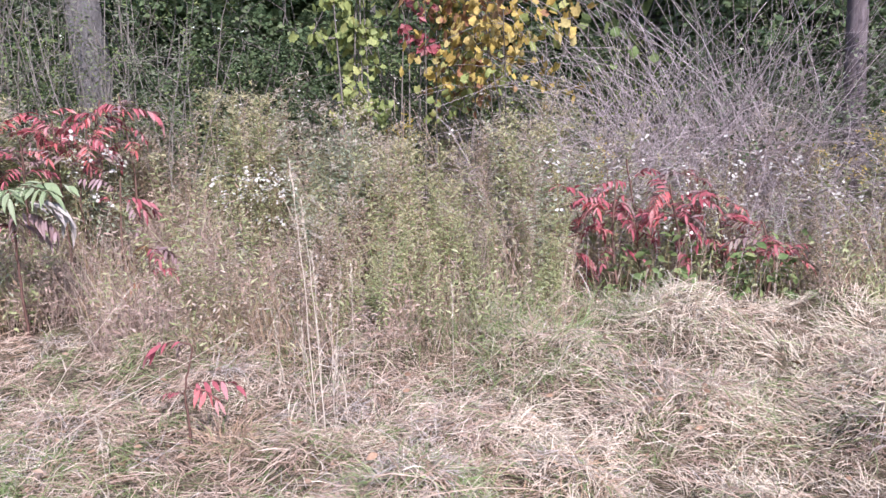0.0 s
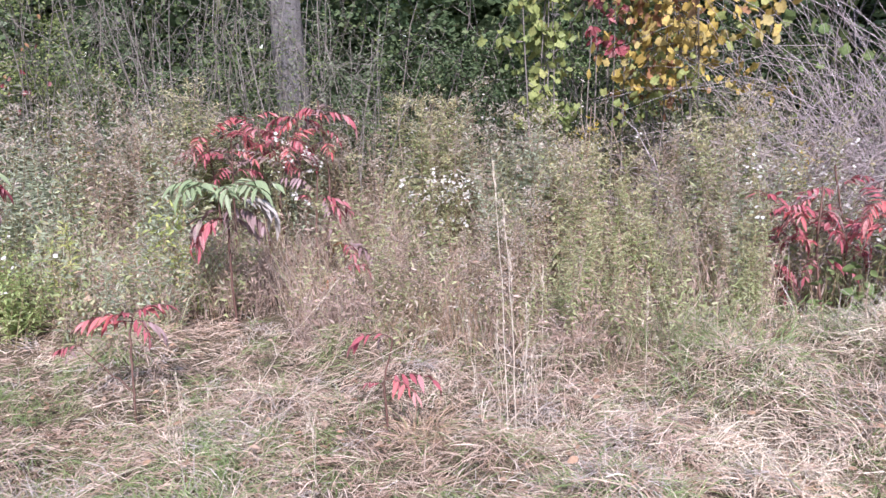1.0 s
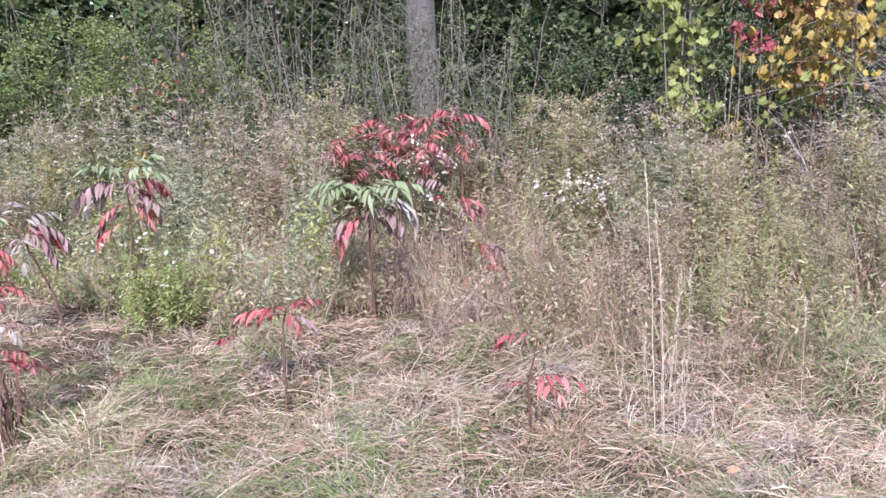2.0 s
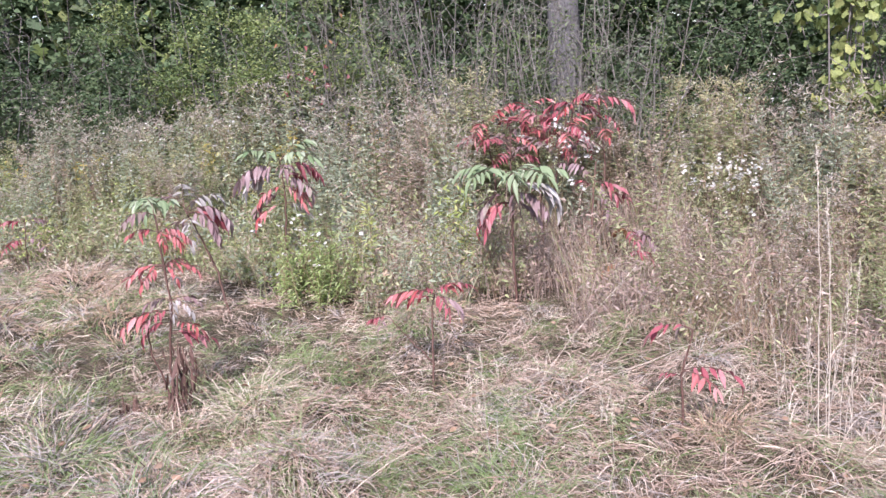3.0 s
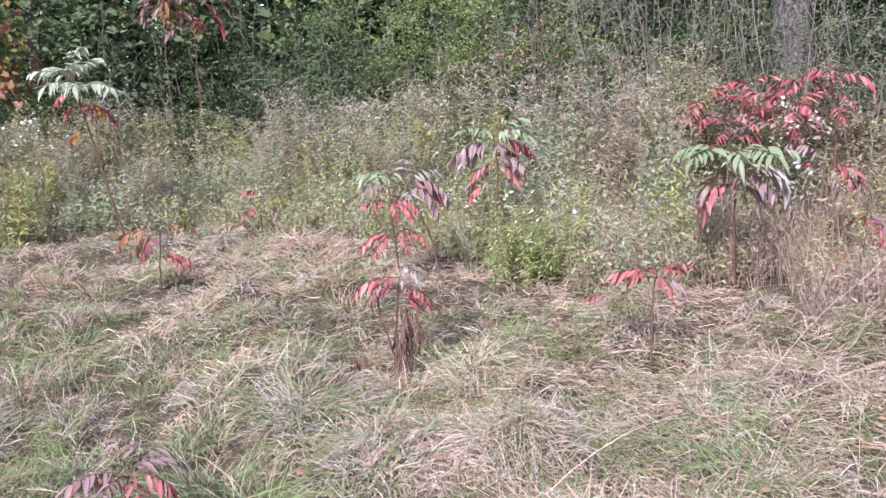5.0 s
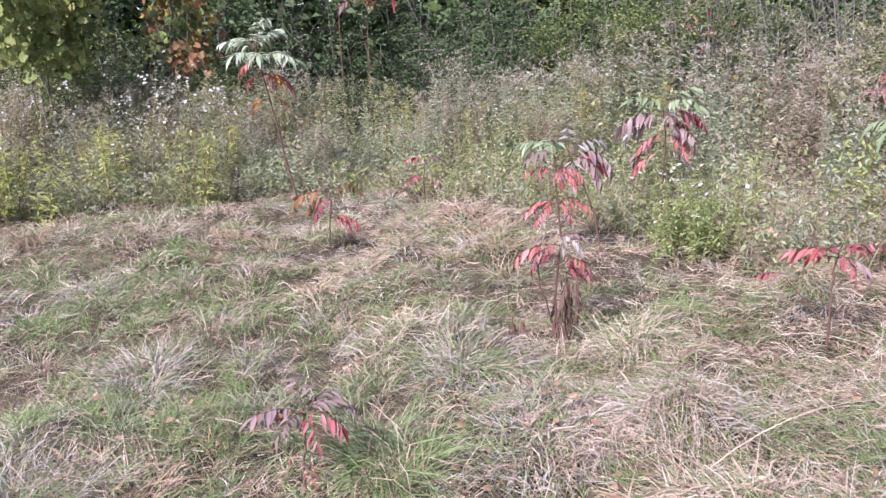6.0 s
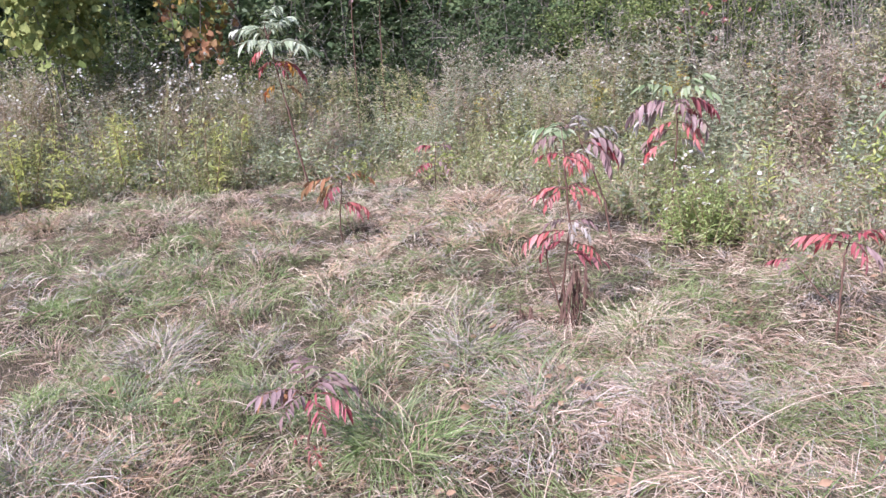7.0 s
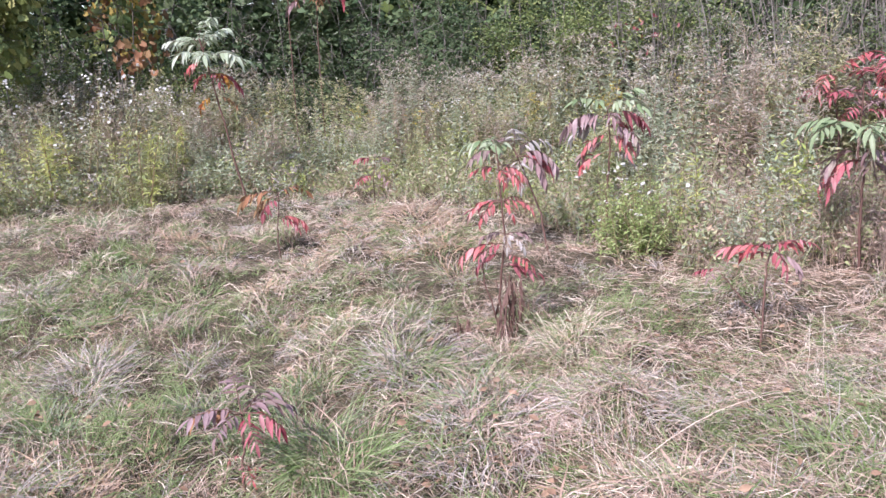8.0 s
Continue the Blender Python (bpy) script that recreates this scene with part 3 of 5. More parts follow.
def litter(n, r):
    s = Soup()
    p = open_ground(n, 1.8, r)
    spots = np.array([(-2.45, 0.85), (-2.35, 1.05), (-3.9, 0.1), (-4.25, -0.6), (-3.3, -0.15), (-1.3, 2.75), (0.8, 3.3), (-2.5, 2.8), (-2.2, 1.3)])
    q = n // 2
    p[:q] = spots[r.integers(0, len(spots), q)] + r.normal(0, 0.22, (q, 2))
    at = np.concatenate([p, height(p[:, 0], p[:, 1])[:, None] + r.uniform(0.03, 0.12, n)[:, None]], 1)
    s.add(*scatter(OVATE, at, rand_way(n, -0.3, 0.4, r), rand_way(n, 0.4, 1, r), r.uniform(0.015, 0.045, n)))
    return tagged(part("fallen_leaves", s, M_LITTER), "small tan and orange fallen leaves caught in the grass", "leaves", kind="stuff")


litter(800, np.random.default_rng(14))


def rough_grass(n, r):
    s = Soup()
    a, d = r.uniform(0, 6.28, n), 1.2 + 9 * np.sqrt(r.random(n))
    p = np.stack([np.cos(a) * d - 0.2, np.sin(a) * d - 0.15], -1)
    bear = np.degrees(np.arctan2(-(p[:, 0] + 0.2), p[:, 1] + 0.15))
    keep = (bear < -42) | (bear > 112) | (d < 2.2)
    p = p[keep]
    n = len(p)
    root = np.concatenate([p, height(p[:, 0], p[:, 1])[:, None]], 1)
    slot = r.choice(3, n, p=[0.5, 0.25, 0.25])
    for k in range(3):
        m = slot == k
        q = m.sum()
        blades(s, root[m], r.uniform(0, 6.28, q), 1, r.uniform(0.3, 1.4, q), r.uniform(0.5, 2.0, q), r.uniform(0.12, 0.3, q), r.uniform(0.002, 0.004, q), 3, r, k)
    return tagged(part("meadow_grass", s, [M_STRAW, M_STRAW2, M_GREEN]), "rough dry meadow grass round the open side", "grass", kind="stuff")


rough_grass(16000, np.random.default_rng(15))


def green_region(n, r):
    spots = np.array([(-2.35, 0.75), (-3.3, 0.7), (-4.5, 1.2), (-5.2, 0.6), (-3.0, 1.2), (-6.0, 0.8), (-4.0, 2.0), (-3.2, 2.9), (-6.6, 1.2), (-2.1, 2.0), (-4.4, 0.2), (-1.4, 2.2), (-3.95, 0.1), (-3.4, -0.1), (-3.1, 0.2), (-5.6, 0.5), (-2.95, 2.7), (-3.7, 0.0)])
    return spots[r.integers(0, len(spots), n)] + r.normal(0, 0.33, (n, 2))


r2 = np.random.default_rng(13)
tussocks("green_grass", "grey-green blades of grass in soft clumps", 360, 34, 2, [M_FRESH, M_GREEN], r2, (0.08, 0.22), (0.0008, 0.0021), [0.6, 0.4], green_region(360, r2), (0.8, 1.5), (0.4, 1.6))


# ---- the stand of tall weeds ----
SHOWN = [(-2.62, 4.5, 0.9), (-4.36, 4.12, 0.5), (-4.35, 3.5, 0.4), (-8.05, 2.76, 0.6), (-3.25, 6.2, 1.0), (-3.75, 6.2, 1.0), (-2.8, 6.2, 1.0), (-2.55, 5.75, 0.7), (1.15, 5.3, 1.1), (1.6, 5.25, 1.1), (2.1, 5.3, 0.9), (-3.95, 3.95, 0.9), (-1.6, 6.2, 0.8)]


def keep_clear(p):
    """Moves the weeds that would stand close before a sumac to behind it."""
    eye = np.array([-0.2, -0.15])
    for x, y, front in SHOWN:
        w = np.array([x, y]) - eye
        d = np.linalg.norm(w)
        w = w / d
        along = (p - eye) @ w
        across = np.abs((p - eye) @ np.array([-w[1], w[0]]))
        hit = (along > d - front) & (along < d + 0.05) & (across < 0.32)
        p = np.where(hit[:, None], p + w * (front + 0.25), p)
    return p


def stand_places(n, r, low=-40, high=110, deep=1.0, shallow=0.0):
    b = r.uniform(low, high, n)
    a, z = np.interp(b, BEARING, STAND), np.interp(b, BEARING, WOOD) + 0.6
    f = shallow + (deep - shallow) * r.random(n) ** 1.1
    p = keep_clear(place(b, a + (z - a) * f))
    tall = np.clip(0.45 + 0.85 * (f * (z - a)) / 2.2, 0.4, 1.25) * np.interp(b, [20, 40, 48, 55, 66, 76], [1.0, 1.12, 1.05, 0.95, 1.0, 1.2])
    return p, b, tall


def filler(name, label, n, mats, r, low, high, probs, width=(0.0008, 0.002), many=3, form=THIN, size=(0.03, 0.075), top=9.0, deep=1.0, least=0.4):
    """Thin upright stems and hanging blades that fill the stand."""
    s = Soup()
    p, b, tall = stand_places(n, r, low, high, deep)
    root = np.concatenate([p, height(p[:, 0], p[:, 1])[:, None]], 1)
    patch = 0.5 + 0.25 * (np.sin(p[:, 0] * 5.1 + 1.3 * np.sin(p[:, 1] * 3.7)) + np.sin(p[:, 1] * 4.6 + 1.6 * np.sin(p[:, 0] * 4.1)))
    pick = np.clip(patch * 0.6 + r.random(n) * 0.4, 0, 0.999)
    pick = np.argsort(np.argsort(pick)) / n
    slot = np.searchsorted(np.cumsum(probs), pick).clip(0, len(mats) - 1)
    tall = tall * (0.6 + 0.4 * np.sin(p[:, 0] * 3.3 + p[:, 1] * 1.9) ** 2)
    L = np.minimum(tall, top) * r.uniform(least, 1.0, n)
    for k in range(len(mats)):
        m = slot == k
        q = m.sum()
        blades(s, root[m], r.uniform(0, 6.28, q), 1, r.uniform(1.2, 1.57, q), r.uniform(0.0, 0.9, q), L[m], r.uniform(*width, q), 4, r, k)
    leaf = many * n
    i = r.integers(0, n, leaf)
    at = root[i] + np.stack([r.normal(0, 0.03, leaf), r.normal(0, 0.03, leaf), L[i] * r.uniform(0.15, 1.0, leaf)], -1)
    for k in range(len(mats)):
        m = slot[i] == k
        s.add(*scatter(form, at[m], rand_way(m.sum(), -0.1, 0.9, r), rand_way(m.sum(), -0.2, 1, r), r.uniform(*size, m.sum()) * (0.65 if mats[k] in (M_STRAW, M_DRYLEAF, M_FLUFF) else 1.0)), k)
    return tagged(part(name, s, mats), label, "weeds", kind="stuff")


filler("dry_weeds", "dense brown and straw dry weed stems", 13000, [M_DRYSTEM, M_STRAW, M_DRYLEAF, M_WEED, M_FLUFF], np.random.default_rng(21), -42, 30, [0.22, 0.2, 0.17, 0.3, 0.11], many=4, size=(0.025, 0.07))
filler("rusty_weeds", "low wiry reddish-brown weeds", 9000, [M_RUST, M_STRAW, M_DRYLEAF], np.random.default_rng(23), 6, 40, [0.55, 0.25, 0.2], many=3, size=(0.02, 0.05), top=0.65)
filler("green_weeds", "dense olive-green leafy weeds with dry stems among them", 10500, [M_WEED, M_STRAW, M_PINKLEAF, M_SAGE, M_DRYLEAF, M_LIME], np.random.default_rng(22), 26, 112, [0.3, 0.1, 0.08, 0.33, 0.06, 0.13], many=10, form=LEAFY, size=(0.028, 0.068))
filler("edge_weeds", "straw-coloured dry grass and thin weeds along the stand's edge", 5200, [M_STRAW, M_WEED, M_TAN, M_GREEN, M_RUST], np.random.default_rng(25), 26, 100, [0.36, 0.2, 0.14, 0.16, 0.14], width=(0.0009, 0.0022), many=3, size=(0.025, 0.06), top=0.5, deep=0.3)


filler("seeding_weeds", "pale grey and tan weeds going to seed with white fluff", 7500, [M_PINKLEAF, M_SAGE, M_FLUFF, M_WEED, M_GREY], np.random.default_rng(24), 66, 112, [0.22, 0.28, 0.16, 0.22, 0.12], many=9, form=LEAFY, size=(0.03, 0.07), least=0.75)


# ---- single weeds: a few forms of each kind, then copies ----
def stem_leaves(r, h, n, size, form, P, low=0.1, high=0.9, tilt=(-0.4, 0.5)):
    f = r.uniform(low, high, n)
    k = len(P) - 1
    i = np.minimum((f * k).astype(int), k - 1)
    u = (f * k - i)[:, None]
    at = P[i] * (1 - u) + P[i + 1] * u
    return scatter(form, at, rand_way(n, *tilt, r), np.tile([0.1, 0.1, 1.0], (n, 1)), r.uniform(*size, n) * (1.1 - 0.5 * f))


def goldenrod(r, mats, name="goldenrod"):
    s, lv, pl = Soup(), Soup(), Soup()
    for q in range(3):
        a0 = r.uniform(0, 6.28)
        P = wander((np.cos(a0) * 0.05 * q, np.sin(a0) * 0.05 * q, -0.03), (r.normal(0, 0.13), r.normal(0, 0.13), 1), r.uniform(0.75, 1.05), 6, 0.06, r)
        s.add(*tube(P, np.linspace(0.0035, 0.0015, 6), 3))
        n = 52
        f = np.linspace(0.2, 0.97, n)
        i = np.minimum((f * 5).astype(int), 4)
        at = P[i] + (P[i + 1] - P[i]) * (f * 5 - i)[:, None]
        a = np.arange(n) * 2.4 + r.normal(0, 0.2, n)
        e = np.interp(f, [0.2, 0.6, 1], [-0.3, 0.25, 0.8]) + r.normal(0, 0.15, n)
        lv.add(*scatter(LEAFY, at, np.stack([np.cos(a) * np.cos(e), np.sin(a) * np.cos(e), np.sin(e)], -1), np.tile([0.05, 0.08, 1.0], (n, 1)), np.interp(f, [0.2, 0.5, 1], [0.055, 0.075, 0.035]) * r.uniform(0.8, 1.2, n)))
        for _ in range(4):
            f = r.uniform(0.82, 1.0)
            start = P[0] + (P[-1] - P[0]) * f
            Q = arcs(start[None], r.uniform(0, 6.28, 1), np.array([1.1]), np.array([1.2]), r.uniform(0.08, 0.2, 1), 5)[0]
            s.add(*tube(Q[::4], 0.0008, 3))
            n = 13
            at = Q[r.integers(1, 5, n)] + r.normal(0, 0.007, (n, 3))
            pl.add(*scatter(THIN, at, rand_way(n, -0.3, 1, r), rand_way(n, -0.5, 1, r), r.uniform(0.018, 0.034, n)))
    t = thing(name, mats[3], "weed", group=name + " in the meadow")
    tagged(part("stem", s, M_WEEDSTEM, t), kind="stuff")
    tagged(part("leaves", lv, mats[0], t), kind="stuff")
    tagged(part("plume", pl, mats[1], t, mats[2]), kind="stuff")
    return t


def aster(r, bloom=1.0):
    s, lv, fl = Soup(), Soup(), Soup()
    P = wander((0, 0, -0.03), (r.normal(0, 0.1), r.normal(0, 0.1), 1), 0.75, 5, 0.06, r)
    s.add(*tube(P, np.linspace(0.004, 0.0015, 5), 4))
    lv.add(*stem_leaves(r, 1, 46, (0.05, 0.09), THIN, P, 0.1, 0.95))
    for _ in range(11):
        f = r.uniform(0.45, 1.0)
        start = P[0] + (P[-1] - P[0]) * f
        Q = wander(start, rand_way(1, 0.3, 0.9, r)[0], r.uniform(0.12, 0.32), 4, 0.15, r, 0.1)
        s.add(*tube(Q, 0.001, 3))
        lv.add(*stem_leaves(r, 1, 7, (0.02, 0.04), THIN, Q, 0.1, 0.95))
        n = r.integers(5, 9) if r.random() < 0.5 else 1
        at = Q[-1] + r.normal(0, 0.016, (n, 3))
        fl.add(*scatter(STAR, at, rand_way(n, -0.4, 0.4, r), rand_way(n, 0.4, 1, r), r.uniform(0.008, 0.018, n) * bloom))
    t = thing("aster", "white-flowered aster with narrow green leaves among dry weeds", "aster", group="white asters")
    tagged(part("stem", s, M_WEEDSTEM, t), kind="stuff")
    tagged(part("leaves", lv, M_WEED, t), kind="stuff")
    tagged(part("blossom", fl, M_WHITE, t, "small white flower heads"), kind="stuff")
    return t


def dry_stalk(r):
    s, hd = Soup(), Soup()
    P = wander((0, 0, -0.03), (r.normal(0, 0.1), r.normal(0, 0.1), 1), 0.95, 6, 0.07, r)
    s.add(*tube(P, np.linspace(0.004, 0.0015, 6), 4))
    for _ in range(9):
        f = r.uniform(0.35, 1.0)
        start = P[0] + (P[-1] - P[0]) * f
        Q = wander(start, rand_way(1, 0.4, 0.95, r)[0], r.uniform(0.1, 0.3), 4, 0.15, r, 0.1)
        s.add(*tube(Q, 0.0011, 3))
        n = 7
        at = Q[r.integers(1, 4, n)] + r.normal(0, 0.012, (n, 3))
        hd.add(*scatter(THIN, at, rand_way(n, -0.2, 1, r), rand_way(n, -0.5, 1, r), r.uniform(0.012, 0.028, n)), 0)
    hd.add(*stem_leaves(r, 1, 14, (0.03, 0.06), SLIM, P, 0.1, 0.8, (-0.9, 0.0)), 1)
    t = thing("dry_stalk", "brown dry branching weed stalk with pale seed heads", "weed", group="dry weed stalks")
    tagged(part("stem", s, M_DRYSTEM, t), kind="stuff")
    tagged(part("seed_head", hd, [M_FLUFF, M_DRYLEAF], t, "pale fluffy seed heads and withered leaves"), kind="stuff")
    return t


def primrose(r):
    s, lv = Soup(), Soup()
    P = wander((0, 0, -0.03), (r.normal(0, 0.06), r.normal(0, 0.06), 1), 0.8, 5, 0.05, r)
    s.add(*tube(P, np.linspace(0.006, 0.002, 5), 5))
    lv.add(*stem_leaves(r, 1, 85, (0.08, 0.14), SLIM, P, 0.05, 0.97, (-0.2, 0.8)))
    t = thing("leafy_weed", "upright yellow-green leafy weed on the grass edge", "weed", group="yellow-green leafy weeds")
    part("stem", s, M_WEEDSTEM, t)
    tagged(part("leaves", lv, M_PRIM, t), kind="stuff")
    return t


def sow(makers, n, low, high, seed, deep=1.0, size=(0.75, 1.15), by_height=True, shallow=0.0):
    r = np.random.default_rng(seed)
    p, b, tall = stand_places(n, r, low, high, deep, shallow)
    if n > 40:
        head = (np.arange(n) // 5) * 5
        p, tall = keep_clear(p[head] + r.normal(0, 0.17, (n, 2))), tall[head] * r.uniform(0.9, 1.1, n)
    for i in range(n):
        src = makers[i if i < len(makers) else (i // 5 + i % 2) % len(makers)]
        k = (tall[i] if by_height else 1.0) * r.uniform(*size)
        m = pose(p[i, 0], p[i, 1], float(height(*p[i])), 0, 0, r.uniform(0, 360)) @ Matrix.Scale(k, 4)
        if i < len(makers):
            src.matrix_basis = m
        else:
            c = copy_thing(src, m)
            c.matrix_basis = m


r3 = np.random.default_rng(31)
GREEN_ROD = (M_WEED, M_GOLD, "dull yellow flower plume", "olive-green goldenrod with a fading plume among weeds")
SAGE_ROD = (M_SAGE, M_FLUFF, "grey-white seeding plume", "pale sage-green mugwort with a grey seeding top")
GREY_ROD = (M_PINKLEAF, M_FLUFF, "grey-white seeding plume", "dry goldenrod with a grey seeding plume")
sow([goldenrod(r3, GREEN_ROD) for _ in range(6)], 140, 20, 110, 41, size=(0.85, 1.25))
sow([goldenrod(r3, SAGE_ROD, "mugwort") for _ in range(6)], 160, 20, 110, 40, size=(0.85, 1.25))
sow([goldenrod(r3, GREEN_ROD) for _ in range(3)], 45, -14, 22, 42, shallow=0.45, size=(0.8, 1.2))
sow([goldenrod(r3, SAGE_ROD, "mugwort") for _ in range(3)], 42, -10, 22, 38, shallow=0.4, size=(0.85, 1.2))
sow([goldenrod(r3, GREY_ROD, "dry_goldenrod") for _ in range(2)], 20, -10, 22, 37, shallow=0.3, size=(0.85, 1.15))
sow([goldenrod(r3, SAGE_ROD, "mugwort") for _ in range(2)], 30, -40, -8, 39, shallow=0.2)
sow([goldenrod(r3, GREY_ROD, "dry_goldenrod") for _ in range(5)], 125, -40, 110, 43, size=(0.8, 1.15))
sow([aster(r3) for _ in range(5)], 64, 30, 110, 44, size=(1.0, 1.4))
sow([aster(r3) for _ in range(3)], 10, -14, 20, 45, size=(1.0, 1.4))
sow([dry_stalk(r3) for _ in range(6)], 132, -42, 36, 46, size=(0.85, 1.25))
sow([dry_stalk(r3) for _ in range(3)], 70, 36, 110, 47)
sow([aster(r3, 1.45) for _ in range(3)], 39, -34, -9, 49, 0.35, (0.95, 1.3), False, 0.05)
sow([goldenrod(r3, GREEN_ROD) for _ in range(3)], 40, -12, 17, 52, 0.45, (0.9, 1.25))
prims = [primrose(r3) for _ in range(3)]
sow(prims, 60, 74, 94, 48, 0.22, (0.9, 1.3), False)
sow([aster(r3, 1.35) for _ in range(3)], 50, 71, 95, 50, 0.5, (1.2, 1.9), False, 0.08)
sow([goldenrod(r3, GREY_ROD, "dry_goldenrod") for _ in range(3)], 36, 70, 96, 53, 0.7, (0.9, 1.15), True, 0.2)
sow([goldenrod(r3, SAGE_ROD, "mugwort") for _ in range(3)], 45, 30, 100, 51, shallow=0.62, size=(1.1, 1.4))


def set_at(src, x, y, k, r, first=False):
    m = pose(x, y, float(height(x, y)), 0, 0, r.uniform(0, 360)) @ Matrix.Scale(k, 4)
    ob = src if first else copy_thing(src, m)
    ob.matrix_basis = m


BRIGHT_ROD = (M_WEED, M_BRIGHTGOLD, "bright yellow flower plume", "green goldenrod with a bright yellow plume")
rod = goldenrod(r3, BRIGHT_ROD)
for i, (x, y, k) in enumerate([(-7.0, 6.4, 1.05), (-6.6, 6.9, 1.1), (-7.3, 6.2, 1.0), (2.9, 6.3, 1.0), (2.95, 6.1, 1.1), (3.2, 6.2, 1.25), (3.25, 6.4, 1.3), (-5.3, 4.9, 0.8), (-0.6, 6.9, 1.2), (1.2, 6.3, 1.1), (-8.5, 4.5, 0.9), (-5.8, 5.7, 1.0), (-6.3, 5.3, 0.95), (-5.2, 6.4, 1.15), (-7.6, 4.7, 0.95), (-4.6, 6.9, 1.2), (-5.9, 6.0, 1.1), (-9.2, 3.4, 0.9), (-9.6, 2.2, 0.8)]):
    set_at(rod, x, y, k, r3, i == 0)
white = aster(r3, 1.7)
for i in range(9):
    set_at(white, -1.6 + r3.normal(0, 0.16), 6.2 + r3.normal(0, 0.15), r3.uniform(0.95, 1.15), r3, i == 0)


# the bright green flowering clump
def green_clump(r):
    s, lv, fl = Soup(), Soup(), Soup()
    for _ in range(76):
        P = wander((r.normal(0, 0.17), r.normal(0, 0.14), -0.03), (r.normal(0, 0.22), r.normal(0, 0.22), 1), r.uniform(0.36, 0.7), 5, 0.08, r)
        s.add(*tube(P, np.linspace(0.003, 0.0012, 5), 4))
        lv.add(*stem_leaves(r, 1, 30, (0.04, 0.075), LEAFY, P, 0.1, 1.0, (-0.3, 0.7)))
        if r.random() < 0.3:
            n = 4
            fl.add(*scatter(STAR, P[-1] + r.normal(0, 0.025, (n, 3)), rand_way(n, -0.4, 0.4, r), rand_way(n, 0.4, 1, r), r.uniform(0.02, 0.036, n)))
    t = thing("green_weed", "bright green leafy clump with small white flowers", "weed", (-3.95, 3.95, float(height(-3.95, 3.95))))
    tagged(part("stem", s, M_WEEDSTEM, t), kind="stuff")
    tagged(part("leaves", lv, M_CLUMP, t), kind="stuff")
    tagged(part("blossom", fl, M_WHITE, t, "small white flower heads"), kind="stuff")


green_clump(r3)
for i in range(2):
    set_at(prims[0], -3.7 + 0.12 * i, 4.15 + r3.normal(0, 0.1), r3.uniform(0.75, 1.0), r3)


# broad green leaves under the crimson sumacs
def under_leaves(r):
    t = thing("broadleaf_weed", "low broad green leaves under the crimson sumacs", "weed", (1.7, 5.2, 0.1))
    s, lv = Soup(), Soup()
    for _ in range(26):
        P = wander((r.uniform(-0.8, 0.6), r.normal(0, 0.12), -0.05), (r.normal(0, 0.2), r.normal(0, 0.2), 1), r.uniform(0.3, 0.55), 4, 0.1, r)
        s.add(*tube(P, 0.002, 4))
        n = 9
        lv.add(*scatter(OVATE, P[r.integers(1, 4, n)] + r.normal(0, 0.03, (n, 3)), rand_way(n, -0.6, 0.3, r), rand_way(n, 0.3, 1, r), r.uniform(0.05, 0.1, n)))
    tagged(part("stem", s, M_WEEDSTEM, t), kind="stuff")
    tagged(part("leaves", lv, [M_SHRUB4], t), kind="stuff")


under_leaves(r3)


# ---- single tall grass stalks ----
def culm(points, r, head=0.16, mat=M_CULM, thick=0.0023):
    P = np.array(points, float)
    P[0, 2] = height(P[0, 0], P[0, 1]) - 0.02
    u = np.linspace(0, len(P) - 1, 12)
    Q = np.stack([np.interp(u, np.arange(len(P)), P[:, c]) for c in range(3)], -1)
    Q += r.normal(0, 0.002, Q.shape)
    t = thing("grass_stalk", "single pale dry grass stalk with a narrow seed head", "grass", tuple(Q[0]), "tall dry grass stalks")
    Q = Q - Q[0]
    s, hd = Soup(), Soup()
    s.add(*tube(Q, np.linspace(thick, thick * 0.5, 12), 5))
    a = unit(Q[-1] - Q[-2])
    n = 34
    at = Q[-1] - a * (r.random(n) * head)[:, None] + r.normal(0, 0.003, (n, 3))
    hd.add(*scatter(SLIM, at, a + r.normal(0, 0.25, (n, 3)), rand_way(n, 0, 1, r), r.uniform(0.012, 0.028, n)))
    part("culm", s, mat, t)
    tagged(part("seed_head", hd, mat, t), kind="stuff")
    n = 3
    lf = Soup()
    blades_at = Q[r.integers(1, 6, n)]
    P = arcs(blades_at, r.uniform(0, 6.28, n), r.uniform(0.6, 1.2, n), r.uniform(1.0, 2.2, n), r.uniform(0.12, 0.25, n), 6)
    lf.add(*strips(P, np.tile(np.linspace(0.002, 0.0003, 6), (n, 1)), unit(np.cross(P[:, 1] - P[:, 0], [0, 0, 1.0]))))
    tagged(part("leaf_blade", lf, mat, t), kind="stuff")


